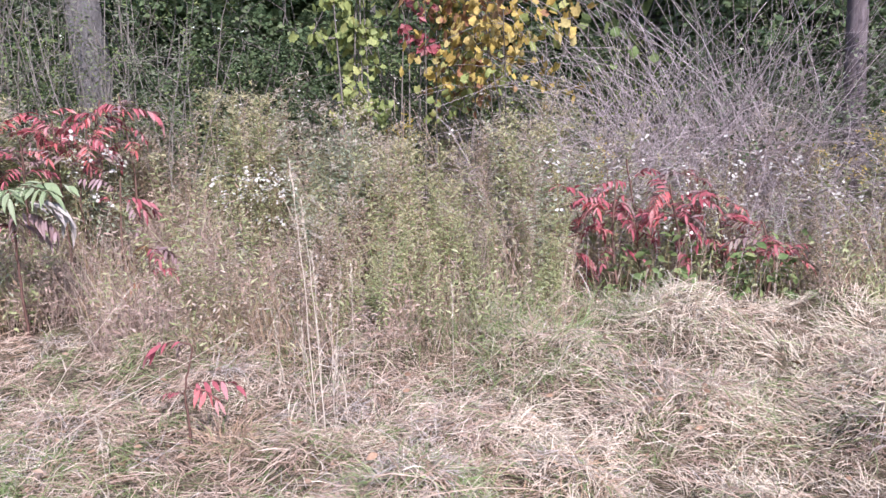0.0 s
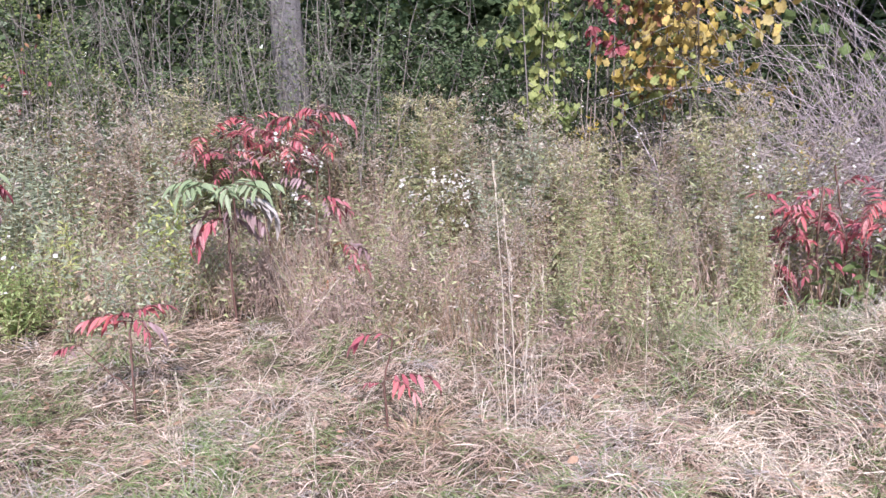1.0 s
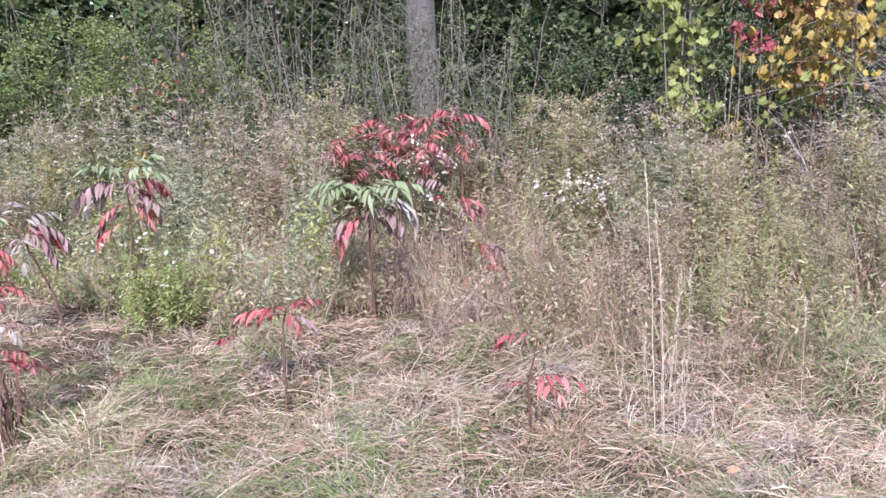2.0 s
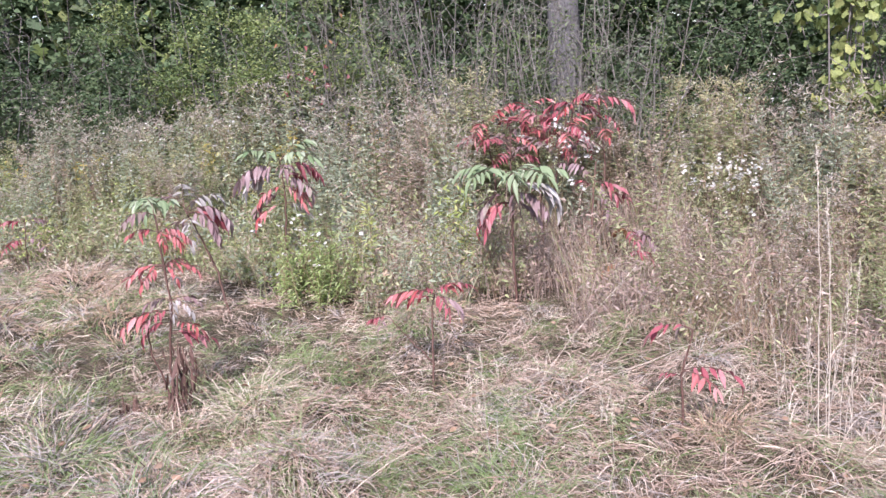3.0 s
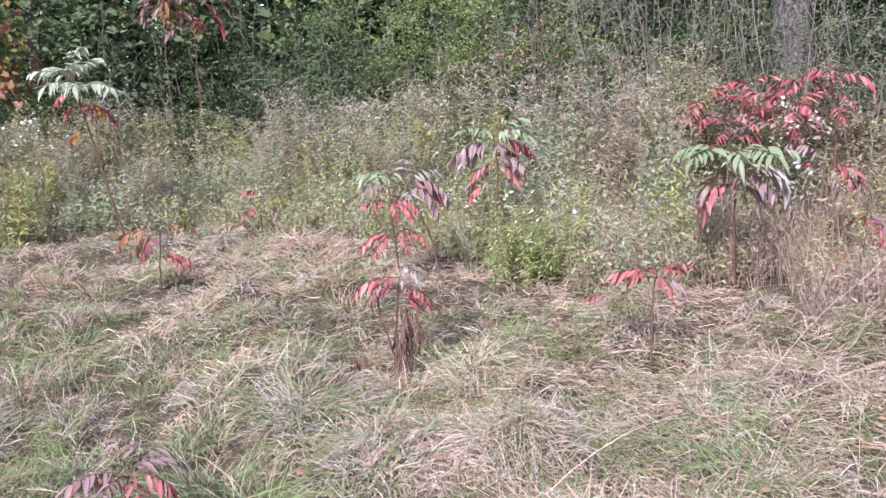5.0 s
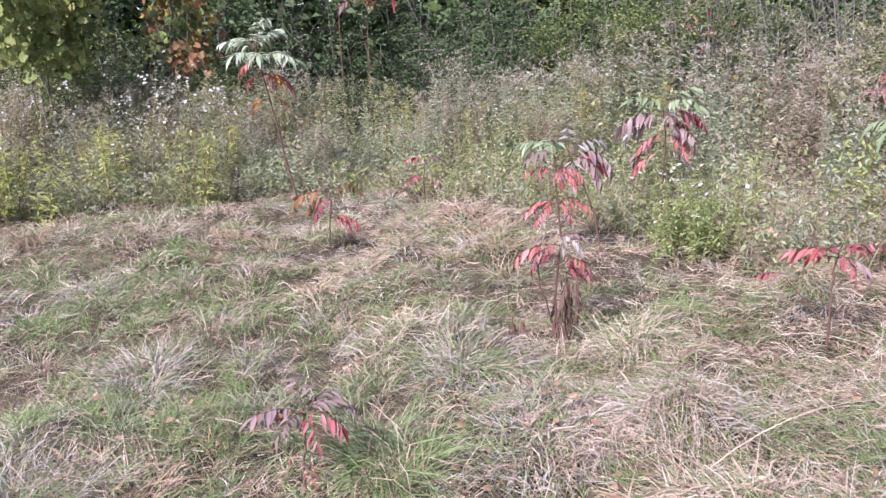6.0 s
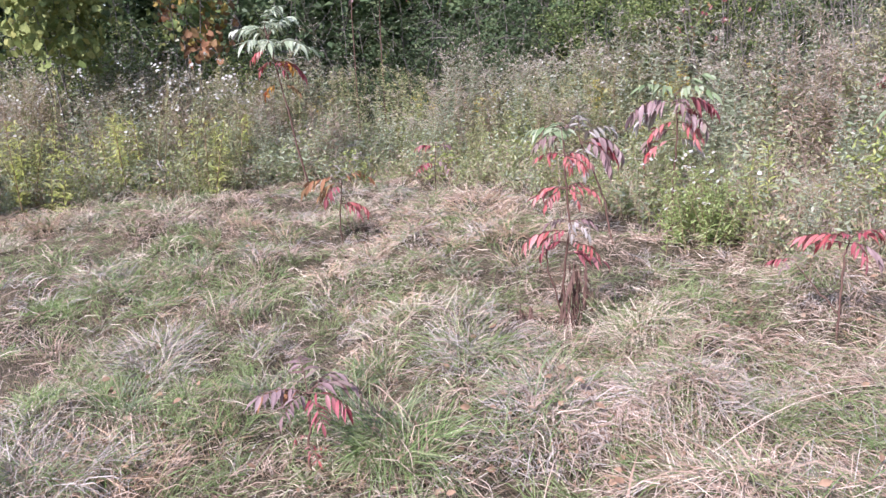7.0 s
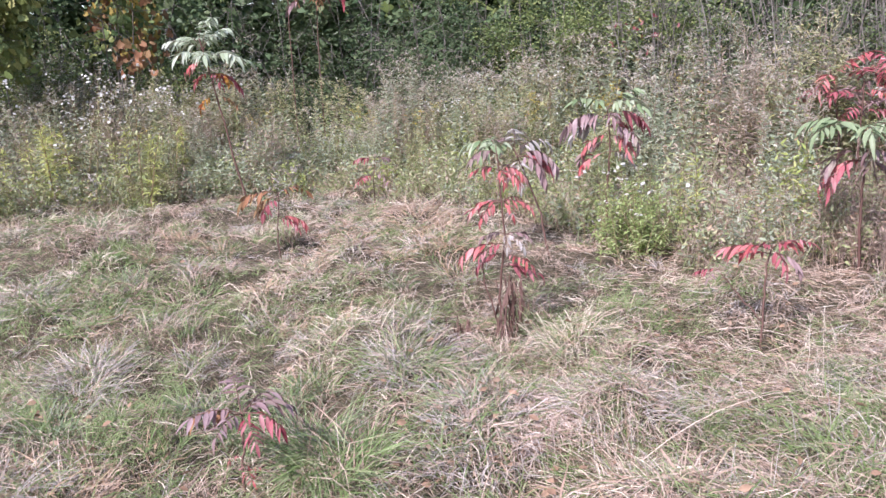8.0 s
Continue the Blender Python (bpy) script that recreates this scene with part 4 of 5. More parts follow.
rc = np.random.default_rng(131)
for i, line in enumerate(([(-0.57, 3.08, 0), (-0.6, 3.07, 0.74), (-0.64, 3.06, 1.28)], [(-0.53, 3.03, 0), (-0.55, 3.03, 0.62), (-0.59, 3.02, 1.12)], [(-0.57, 3.44, 0), (-0.54, 3.44, 0.41)],
             [(-0.51, 3.74, 0), (-0.51, 3.74, 0.69)], [(-0.76, 3.38, 0), (-0.81, 3.37, 0.5)], [(-1.82, 2.6, 0), (-1.83, 2.59, 0.45)], [(-1.88, 2.58, 0), (-1.88, 2.58, 0.43)],
             [(-1.2, 2.49, 0), (-1.22, 2.48, 0.44)], [(0, 3.63, 0), (-0.01, 3.63, 0.61)], [(-0.58, 3.53, 0), (-0.53, 3.54, 0.73)], [(-0.46, 3.22, 0), (-0.48, 3.22, 0.46)],
             [(-1.74, 2.71, 0), (-1.39, 2.86, 0.29), (-1.09, 2.95, 0.45), (-0.85, 3.01, 0.59)], [(-1.8, 2.95, 0), (-1.59, 3.04, 0.42), (-1.35, 3.13, 0.72)],
             [(-1.81, 2.49, 0), (-1.8, 2.5, 0.33)], [(-0.5, 3.1, 0), (-0.5, 3.1, 0.7)], [(-0.62, 3.12, 0), (-0.63, 3.1, 0.6)], [(-0.48, 3.0, 0), (-0.46, 3.0, 0.52)], [(-0.55, 3.15, 0), (-0.58, 3.15, 0.88)], [(-0.66, 3.0, 0), (-0.7, 3.0, 0.45)], [(-1.34, 2.81, 0), (-1.38, 2.79, 0.3)], [(-0.6, 3.22, 0), (-0.65, 3.21, 0.53)])):
    culm(line, rc, thick=0.0027 if i < 2 else 0.0017)
for _ in range(26):
    x, y = rc.uniform(-1.2, 1.6), rc.uniform(3.2, 4.4)
    culm([(x, y, 0), (x + rc.normal(0, 0.04), y, 0.3), (x + rc.normal(0, 0.08), y, rc.uniform(0.45, 0.8))], rc, 0.1, M_STRAW, 0.0015)


# ---- withered plants with dark hanging leaves ----
def withered(x, y, h, n, r):
    t = thing("withered_weed", "withered weed with dark brown shrivelled hanging leaves", "weed", (x, y, float(height(x, y))), "withered dark weeds")
    s, lv = Soup(), Soup()
    P = wander((0, 0, -0.03), (0.03, 0.02, 1), h, 5, 0.05, r)
    s.add(*tube(P, np.linspace(0.006, 0.003, 5), 5))
    at = P[r.integers(2, 5, n)] + np.stack([r.normal(0, 0.03, n), r.normal(0, 0.03, n), -r.uniform(0, h * 0.6, n)], -1)
    lv.add(*scatter(SLIM, at, np.stack([r.normal(0, 0.18, n), r.normal(0, 0.18, n), -np.ones(n)], -1), rand_way(n, -0.2, 0.2, r), r.uniform(0.06, 0.14, n)))
    part("stem", s, M_SUMACSTEM, t)
    tagged(part("leaves", lv, M_DARKDEAD, t), kind="stuff")


withered(-3.33, 2.19, 0.42, 90, rc)
withered(-3.54, 2.05, 0.15, 24, rc)
withered(-3.55, 2.5, 0.24, 18, rc)


for x, y, k in ((-2.98, 6.0, 1.45), (-2.9, 6.05, 1.3)):
    set_at(white, x, y, k, r3)


# ---- sumacs ----
LEAFLET_MESH = {}
for mat in (M_RED, M_CRIMSON, M_MAUVE, M_DUSK, M_SUMACGREEN, M_PALEGREEN, M_ORANGE, M_TAWNY):
    one = Soup()
    one.add(*LEAFLET)
    LEAFLET_MESH[mat.name] = one.mesh("leaflet", [mat], True)


def sumac_leaf(t, start, yaw, elev, droop, length, pairs, mat, r, size=1.0, joined=False):
    """One compound leaf: a bent stalk with leaflets in pairs and one at its tip."""
    Q = arcs(np.array([start], float), np.array([radians(yaw)]), np.array([elev]), np.array([droop]), np.array([length * 0.85]), 8)[0]
    Q[1:] += np.cumsum(r.normal(0, 0.012 * length, (7, 3)), 0)
    f = np.repeat(np.linspace(0.25, 0.96, pairs), 2) + r.normal(0, 0.02, 2 * pairs)
    x = np.clip(f, 0.2, 0.99) * 7
    i = np.minimum(x.astype(int), 6)
    at = Q[i] + (Q[i + 1] - Q[i]) * (x - i)[:, None]
    tan = unit(Q[i + 1] - Q[i])
    s = np.tile([1.0, -1.0], pairs)[:, None]
    hang = 0.3 if mat in (M_SUMACGREEN, M_PALEGREEN) else r.uniform(0.0, 0.7)
    side = unit(np.cross(tan, np.array([0, 0, 1.0]))) * s
    way = side + tan * r.uniform(0.3, 0.9) + np.array([0, 0, -1.0]) * (hang + r.normal(0, 0.25, (2 * pairs, 1))) + r.normal(0, 0.16, (2 * pairs, 3))
    L = length * (0.3 if joined else 0.33) * size * np.interp(f, [0.2, 0.5, 1], [0.8, 1.05, 0.75]) * r.uniform(0.7, 1.2, 2 * pairs)
    at = np.concatenate([at, Q[-1:]])
    way = np.concatenate([way, (tan[-1] + np.array([0, 0, -0.3]))[None]])
    L = np.append(L, length * 0.34 * size)
    up = np.concatenate([np.array([0, 0, 1.0]) + side * 0.3, [[0, 0, 1.0]]]) + r.normal(0, 0.2, (2 * pairs + 1, 3))
    keep = r.random(len(L)) > 0.1
    q = Soup()
    q.add(*tube(Q, np.linspace(0.0026, 0.001, 8), 4))
    leaf = part("leaf", q, M_SUMACSTEM, t)
    if joined:
        w = Soup()
        w.add(*scatter(NARROW, at[keep], way[keep], up[keep], L[keep]))
        tagged(part("leaflet_spray", w, mat, leaf), kind="stuff")
        return
    y = unit(way)
    x = unit(np.cross(y, up))
    z = np.cross(x, y)
    for i in np.flatnonzero(keep):
        ob = new("leaflet", LEAFLET_MESH[mat.name])
        ob.parent = leaf
        m = Matrix(np.stack([x[i] * r.uniform(0.75, 1.2), y[i], z[i] * r.uniform(0.5, 2.2)], 1).tolist()).to_4x4() @ Matrix.Scale(float(L[i]), 4)
        m.translation = Vector(at[i].tolist())
        ob.matrix_basis = m


def sumac(at, stem, radius, leaves, label, seed, forks=(), joined=False):
    """at: foot; stem: points above it; leaves: (place along the stem, yaw, elevation, droop, length, pairs, material)."""
    r = np.random.default_rng(seed)
    z = float(height(*at))
    t = thing("sumac", label, "sumac", (at[0], at[1], z), "sumacs in the meadow")
    lines = [np.array([(0, 0, -0.05)] + list(stem), float)] + [np.array(f, float) for f in forks]
    s = Soup()
    for k, P in enumerate(lines):
        u = np.linspace(0, len(P) - 1, 4 * len(P))
        P = np.stack([np.interp(u, np.arange(len(P)), P[:, c]) for c in range(3)], -1) + r.normal(0, 0.003, (len(u), 3))
        s.add(*tube(P, np.linspace(radius, radius * 0.55, len(P)) * (1 if k == 0 else 0.7), 6))
        lines[k] = P
    part("stem", s, M_SUMACSTEM, t, smooth=True)
    for row in leaves:
        f, yaw, elev, droop, length, pairs, mat = row[:7]
        P = lines[row[7]] if len(row) > 7 else lines[0]
        start = P[min(len(P) - 1, int(f * (len(P) - 1)))]
        sumac_leaf(t, start, yaw, elev, droop, length, pairs + 3, mat, r, joined=joined)
    return t


def crown(r, n, mats, length=(0.25, 0.4), low=0.6, lines=1, pairs=(5, 8)):
    """Leaves spread round the top of a stem."""
    return [(r.uniform(low, 1.0), 360 * i / n * 2.4 + r.uniform(-25, 25), r.uniform(-0.1, 1.1), r.uniform(0.5, 1.7), r.uniform(*length), int(r.integers(*pairs)), mats[i % len(mats)], i % lines)
            for i in range(n)]


rs = np.random.default_rng(51)
R, L = 0, 180


def turned(bearing, leaves):
    """Leaves whose yaw is told from the plant's own right-hand side."""
    return [(f, yaw + bearing) + tuple(rest) for f, yaw, *rest in leaves]


sumac((-1.08, 2.95), [(0.0, 0, 0.2), (0.0, 0.0, 0.3), (0.035, 0.03, 0.47)], 0.0065,
      turned(17, [(1.0, L, 0.5, 1.2, 0.22, 3, M_CRIMSON), (1.0, L - 50, 0.4, 1.6, 0.13, 2, M_MAUVE), (0.68, R, 0.45, 0.9, 0.26, 3, M_CRIMSON), (0.68, R - 40, 0.2, 0.8, 0.2, 2, M_RED),
                  (0.66, L - 20, 0.1, 0.4, 0.1, 1, M_CRIMSON)]),
      "small sumac seedling with a few crimson leaves in dry grass", 61)
sumac((-2.37, 3.04), [(0.0, 0, 0.2), (0.01, 0.0, 0.45), (0.02, 0.02, 0.54)], 0.0065,
      turned(35, [(0.95, L, 0.3, 0.6, 0.27, 4, M_RED), (0.92, L - 35, 0.2, 0.7, 0.22, 3, M_RED), (1.0, L + 40, 0.6, 0.9, 0.17, 3, M_CRIMSON), (1.0, R - 20, 0.75, 0.9, 0.2, 4, M_CRIMSON), (1.0, R + 30, 0.6, 1.2, 0.19, 3, M_RED),
                  (0.95, R - 60, 0.1, 1.2, 0.18, 3, M_CRIMSON), (0.9, R, 0.0, 1.2, 0.22, 3, M_MAUVE), (1.0, L, 0.2, 0.6, 0.13, 2, M_CRIMSON, 1), (1.0, L + 60, 0.2, 0.8, 0.12, 2, M_MAUVE, 1)]),
      "small forked sumac seedling with bright red top leaves", 62, [[(0.0, 0, 0.16), (-0.1, -0.06, 0.29), (-0.17, -0.12, 0.42)]])
sumac((-3.5, 2.3), [(0.0, 0.02, 0.25), (0.02, 0.05, 0.55), (0.0, 0.04, 0.98)], 0.008,
      turned(53, [(0.96, L, 0.5, 1.2, 0.17, 4, M_RED), (0.96, R, 0.4, 1.3, 0.18, 4, M_RED), (0.95, -80, 0.3, 1.4, 0.16, 4, M_RED), (0.94, -30, 0.2, 1.4, 0.17, 4, M_RED), (1.0, 100, 0.8, 1.0, 0.24, 4, M_SUMACGREEN), (1.0, L + 30, 0.6, 1.2, 0.2, 4, M_MAUVE),
                  (0.85, R - 15, 0.35, 1.1, 0.2, 4, M_RED), (0.84, -60, 0.2, 1.2, 0.16, 4, M_RED), (0.86, R + 30, 0.5, 1.0, 0.15, 3, M_CRIMSON), (0.81, L, 0.3, 1.1, 0.21, 4, M_RED), (0.8, L + 35, 0.2, 1.2, 0.19, 4, M_RED), (0.8, L - 30, 0.3, 1.2, 0.17, 3, M_CRIMSON),
                  (0.73, R, 0.3, 1.2, 0.17, 4, M_MAUVE), (0.73, -90, 0.2, 1.1, 0.15, 3, M_DUSK), (0.7, L - 20, 0.3, 1.2, 0.17, 4, M_MAUVE), (0.74, R + 60, 0.5, 1.2, 0.16, 4, M_DUSK), (0.72, R - 40, 0.2, 1.3, 0.17, 4, M_DUSK),
                  (0.6, L, 0.2, 0.9, 0.27, 3, M_RED), (0.6, L + 25, 0.2, 0.9, 0.2, 2, M_CRIMSON), (0.58, L - 25, 0.1, 1.0, 0.2, 3, M_CRIMSON), (0.52, R, 0.1, 0.6, 0.24, 3, M_CRIMSON), (0.54, R - 25, 0.2, 0.9, 0.2, 3, M_RED), (0.53, R + 20, 0.2, 0.9, 0.2, 2, M_CRIMSON)]),
      "slender sumac sapling with tiers of bright red leaves", 63, [[(0.0, 0, 0.03), (-0.06, -0.05, 0.3), (-0.05, -0.04, 0.5)]])
sumac((-4.35, 3.5), [(-0.04, -0.03, 0.3), (-0.12, -0.1, 0.6), (-0.18, -0.14, 0.76)], 0.009,
      turned(49, [(1.0, L, 0.7, 1.0, 0.42, 5, M_SUMACGREEN), (1.0, L + 35, 0.6, 1.2, 0.4, 5, M_SUMACGREEN), (1.0, L - 40, 0.7, 1.2, 0.38, 5, M_MAUVE), (1.0, 90, 1.0, 1.0, 0.34, 5, M_DUSK), (0.98, R + 40, 0.9, 1.3, 0.36, 5, M_DUSK),
                  (0.97, R, 0.5, 1.5, 0.4, 6, M_MAUVE), (0.95, R - 40, 0.2, 1.5, 0.36, 6, M_MAUVE), (0.93, -85, 0.2, 1.5, 0.3, 5, M_DUSK), (0.9, L + 60, 0.2, 1.4, 0.28, 5, M_MAUVE), (0.96, R + 20, 0.1, 1.0, 0.34, 4, M_CRIMSON)]),
      "sumac sapling with dusky mauve and green leaves", 64)
sumac((-4.36, 4.12), [(-0.0, 0, 0.4), (0.02, 0.02, 0.7), (0.0, 0.02, 1.02)], 0.009,
      turned(45, [(1.0, R + 20, 0.9, 1.0, 0.36, 5, M_SUMACGREEN), (1.0, L + 20, 0.9, 1.1, 0.34, 5, M_SUMACGREEN), (1.0, R - 40, 0.7, 1.2, 0.36, 5, M_SUMACGREEN), (0.98, -90, 0.7, 1.2, 0.3, 5, M_MAUVE),
                  (0.95, L, 0.5, 1.3, 0.42, 6, M_MAUVE), (0.93, L - 35, 0.4, 1.4, 0.4, 6, M_DUSK), (0.95, R, 0.5, 1.3, 0.36, 5, M_CRIMSON), (0.9, R - 30, 0.3, 1.4, 0.34, 5, M_MAUVE), (0.9, R + 45, 0.4, 1.2, 0.3, 5, M_CRIMSON),
                  (0.84, R, 0.0, 1.2, 0.3, 4, M_RED), (0.82, R - 45, 0.0, 1.1, 0.28, 4, M_RED), (0.82, L, 0.0, 1.2, 0.28, 4, M_RED), (0.76, L - 30, 0.2, 1.3, 0.36, 5, M_MAUVE), (0.72, L + 10, -0.1, 0.9, 0.32, 3, M_RED), (0.72, R + 10, 0.0, 1.0, 0.24, 4, M_DUSK)]),
      "sumac sapling with mixed mauve, red and green leaves", 65)
sumac((-2.62, 4.5), [(-0.02, 0, 0.3), (-0.03, 0.02, 0.6), (-0.03, 0.02, 0.9)], 0.01,
      turned(27, [(1.0, a, 0.55, 0.9, 0.4, 5, M_SUMACGREEN) for a in (R, L, R + 50, L + 40, L - 40, R - 45, L + 90)]
             + [(0.95, R + 15, 0.3, 1.5, 0.44, 6, M_DUSK), (0.93, R - 30, 0.2, 1.3, 0.34, 5, M_MAUVE), (0.9, -80, 0.1, 1.3, 0.3, 5, M_MAUVE), (0.92, L + 20, 0.1, 1.2, 0.36, 5, M_MAUVE),
                (0.82, L, 0.2, 1.4, 0.34, 5, M_RED), (0.8, L + 35, 0.1, 1.4, 0.34, 5, M_CRIMSON), (0.82, L - 35, 0.2, 1.3, 0.28, 5, M_RED), (0.8, R, 0.0, 1.2, 0.26, 4, M_MAUVE)]),
      "sumac sapling with green upper leaves and reddened lower ones", 66)
for k, (x, y, h, n) in enumerate([(-3.25, 6.3, 1.25, 9), (-3.75, 6.3, 1.2, 9), (-2.75, 6.4, 1.4, 8), (-3.45, 6.05, 1.1, 7), (-2.55, 5.75, 0.85, 5), (-3.05, 6.5, 1.4, 10), (-3.5, 6.6, 1.35, 9), (-3.0, 6.15, 1.15, 9)]):
    sumac((x, y), [(rs.normal(0, 0.05), 0, h * 0.5), (rs.normal(0, 0.08), 0, h)], 0.011, crown(rs, n, [M_CRIMSON, M_MAUVE, M_CRIMSON, M_RED, M_MAUVE], (0.26, 0.42), 0.75),
          "tall deep-red sumac in a thicket below the trees", 70 + k, joined=True)
sumac((-8.05, 2.76), [(-0.06, -0.08, 0.5), (-0.12, -0.16, 1.15), (-0.17, -0.24, 1.72)], 0.013,
      [(1.0 - 0.012 * i, 47 * i + 10, 1.2 - 0.07 * i, 1.1, 0.4 + 0.012 * i, 7, M_PALEGREEN) for i in range(10)]
      + turned(70, [(0.88, L, 0.2, 1.2, 0.3, 4, M_RED), (0.84, L - 30, 0.1, 1.2, 0.26, 4, M_RED), (0.83, R - 30, 0.2, 1.2, 0.3, 4, M_ORANGE), (0.7, L + 20, 0.1, 1.2, 0.26, 4, M_ORANGE), (0.85, R, 0.1, 1.0, 0.36, 5, M_CRIMSON), (0.82, R - 60, 0.1, 1.2, 0.28, 4, M_CRIMSON), (0.68, R, 0.0, 1.0, 0.26, 3, M_TAWNY)]),
      "tall thin sumac with a pale green top and orange lower leaves", 80)
sumac((-5.89, 2.09), [(0.0, 0, 0.2), (0.02, 0.02, 0.4), (0.02, 0.04, 0.55)], 0.007,
      turned(68, [(1.0, L, 0.4, 1.1, 0.34, 4, M_TAWNY), (0.95, L - 35, 0.3, 1.3, 0.3, 4, M_TAWNY), (1.0, R, 0.6, 1.2, 0.28, 3, M_TAWNY), (0.9, L + 40, 0.3, 1.3, 0.24, 4, M_CRIMSON), (0.62, R, 0.2, 1.0, 0.28, 4, M_RED), (0.6, R - 35, 0.1, 1.2, 0.22, 4, M_CRIMSON)]),
      "small sumac with rusty red leaves in matted grass", 81)
sumac((-2.74, 0.5), [(0.0, 0, 0.12), (0.0, 0.02, 0.25), (0.0, 0.02, 0.33)], 0.006,
      turned(80, [(1.0, L, 0.5, 0.9, 0.2, 5, M_MAUVE), (1.0, L + 35, 0.3, 1.0, 0.16, 4, M_MAUVE), (1.0, R, 0.5, 1.0, 0.21, 5, M_MAUVE), (1.0, R - 40, 0.3, 1.2, 0.19, 4, M_CRIMSON), (0.98, -80, 0.2, 1.3, 0.15, 4, M_CRIMSON), (1.0, 90, 0.8, 0.8, 0.2, 5, M_MAUVE), (0.97, R + 40, 0.6, 1.0, 0.22, 4, M_MAUVE), (0.95, L - 40, 0.4, 0.9, 0.24, 4, M_TAWNY),
                  (0.45, R - 80, 0.1, 0.8, 0.1, 2, M_RED), (0.42, R - 20, -0.1, 0.6, 0.1, 1, M_RED), (0.5, L - 60, -0.1, 0.8, 0.1, 1, M_RED)]),
      "low sumac seedling with dusky mauve leaves beside green grass", 82)
px, py = place(65.5, 10.6)
for dx, h, k in ((0.0, 2.85, 86), (0.35, 2.75, 87)):
    sumac((px + dx, py + dx * 0.6), [(0.05, 0, h * 0.5), (0.1, 0.05, h)], 0.009, crown(rs, 10, [M_TAWNY, M_CRIMSON, M_TAWNY, M_MAUVE], (0.42, 0.58), 0.85), "tall rust-red sumac before the dark wood", k, joined=True)
sumac((-6.5, 3.35), [(0.0, 0, 0.3), (0.02, 0.02, 0.55)], 0.006, crown(rs, 4, [M_MAUVE, M_CRIMSON], (0.18, 0.25), 0.6, pairs=(3, 5)), "thin sumac seedling with dull crimson leaves among weeds", 83)
sumac((-1.9, 4.6), [(0.0, 0, 0.3), (0.02, 0.02, 0.6)], 0.006, crown(rs, 6, [M_MAUVE, M_TAWNY, M_CRIMSON], (0.18, 0.25), 0.6, pairs=(3, 5)), "thin sumac seedling with rusty leaves among dry weeds", 84)
for k, (x, y, h, n) in enumerate([(0.88, 5.45, 0.75, 9), (1.15, 5.4, 0.88, 11), (1.5, 5.3, 0.85, 11), (1.85, 5.5, 0.75, 9), (2.15, 5.4, 0.6, 8), (1.35, 5.7, 0.98, 9), (1.7, 5.8, 0.9, 8)]):
    sumac((x, y), [(rs.normal(0, 0.05), 0, h * 0.5), (rs.normal(0, 0.08), 0, h)], 0.011, crown(rs, n + 3, [M_CRIMSON, M_CRIMSON, M_MAUVE, M_CRIMSON, M_RED], (0.22, 0.36), 0.45),
          "bushy crimson sumac behind the matted grass", 90 + k, joined=True)


# ---- wood edge ----
def shrub(name, label, at, h, spread, n, mats, r, form=KITE, leaf=(0.026, 0.046), low=0.15, stems=10):
    t = thing(name, label, "shrub", (at[0], at[1], float(height(*at))), "shrubs along the wood")
    s, lv = Soup(), Soup()
    tips = []
    for _ in range(stems):
        a = r.uniform(0, 6.28)
        w = np.array([np.cos(a) * spread, np.sin(a) * spread, h * 0.8]) * r.uniform(0.5, 1.1)
        P = wander((r.normal(0, 0.1), r.normal(0, 0.1), -0.05), w / np.linalg.norm(w), np.linalg.norm(w), 8, 0.12, r)
        s.add(*tube(P, np.linspace(0.014, 0.004, 8), 4))
        for j in range(1, 8):
            if P[j, 2] < low * h:
                continue
            for _ in range(2 if h < 3.2 else 1):
                Q = wander(P[j], rand_way(1, -0.4, 0.6, r)[0], r.uniform(0.25, 0.65), 5, 0.25, r)
                s.add(*tube(Q[::2], np.linspace(0.004, 0.0015, 3), 3))
                tips.append(Q)
    tips = np.array(tips)
    clumps = min(len(tips), 95)
    pick = r.choice(len(tips), clumps, replace=False)
    i = r.integers(0, clumps, n)
    at3 = tips[pick[i], 3] + r.normal(0, 1, (n, 3)) * np.array([0.13, 0.13, 0.075])
    for k in range(len(mats)):
        m = i % len(mats) == k
        lv.add(*scatter(form, at3[m], rand_way(m.sum(), -0.7, 0.3, r), rand_way(m.sum(), 0.4, 1, r), r.uniform(*leaf, m.sum())), k)
    tagged(part("branchwork", s, M_SAPLING, t), kind="stuff")
    tagged(part("foliage", lv, mats, t), kind="stuff")
    return t


rw = np.random.default_rng(101)
for b in np.arange(-44, 94, 5.5):
    d = np.interp(b, BEARING, WOOD) + rw.uniform(0.5, 1.2)
    # Darkest leaves near bearings 62-70 put the wood's deep shade into leaf colour.
    tint = int(np.interp(b, [-50, -20, 4, 24, 36, 40, 48, 54, 62, 70, 75, 92], [3, 3, 0, 0, 3, 2, 2, 1, 0, 0, 2, 2]) + 0.5) if rw.random() < 0.75 else int(rw.integers(0, 4))
    shrub("shrub", ("very dark green", "deep green", "light yellow-green", "grey-green")[tint] + " leafy shrub at the wood's edge", place(b + rw.uniform(-1.5, 1.5), d), rw.uniform(2.0, 3.0), 0.85, 6600,
          [(M_SHRUB,), (M_SHRUB, M_SHRUB4), (M_SHRUB2, M_SHRUB4), (M_SHRUB3, M_SHRUB)][tint], rw)
for b in (39.5, 43.5, 47.5):
    shrub("shrub", "light yellow-green leafy shrub at the wood's edge", place(b, np.interp(b, BEARING, WOOD) + 0.25), rw.uniform(3.0, 3.6), 0.7, 5200, [M_SHRUB2, M_SHRUB2, M_SHRUB4], rw, low=0.4)
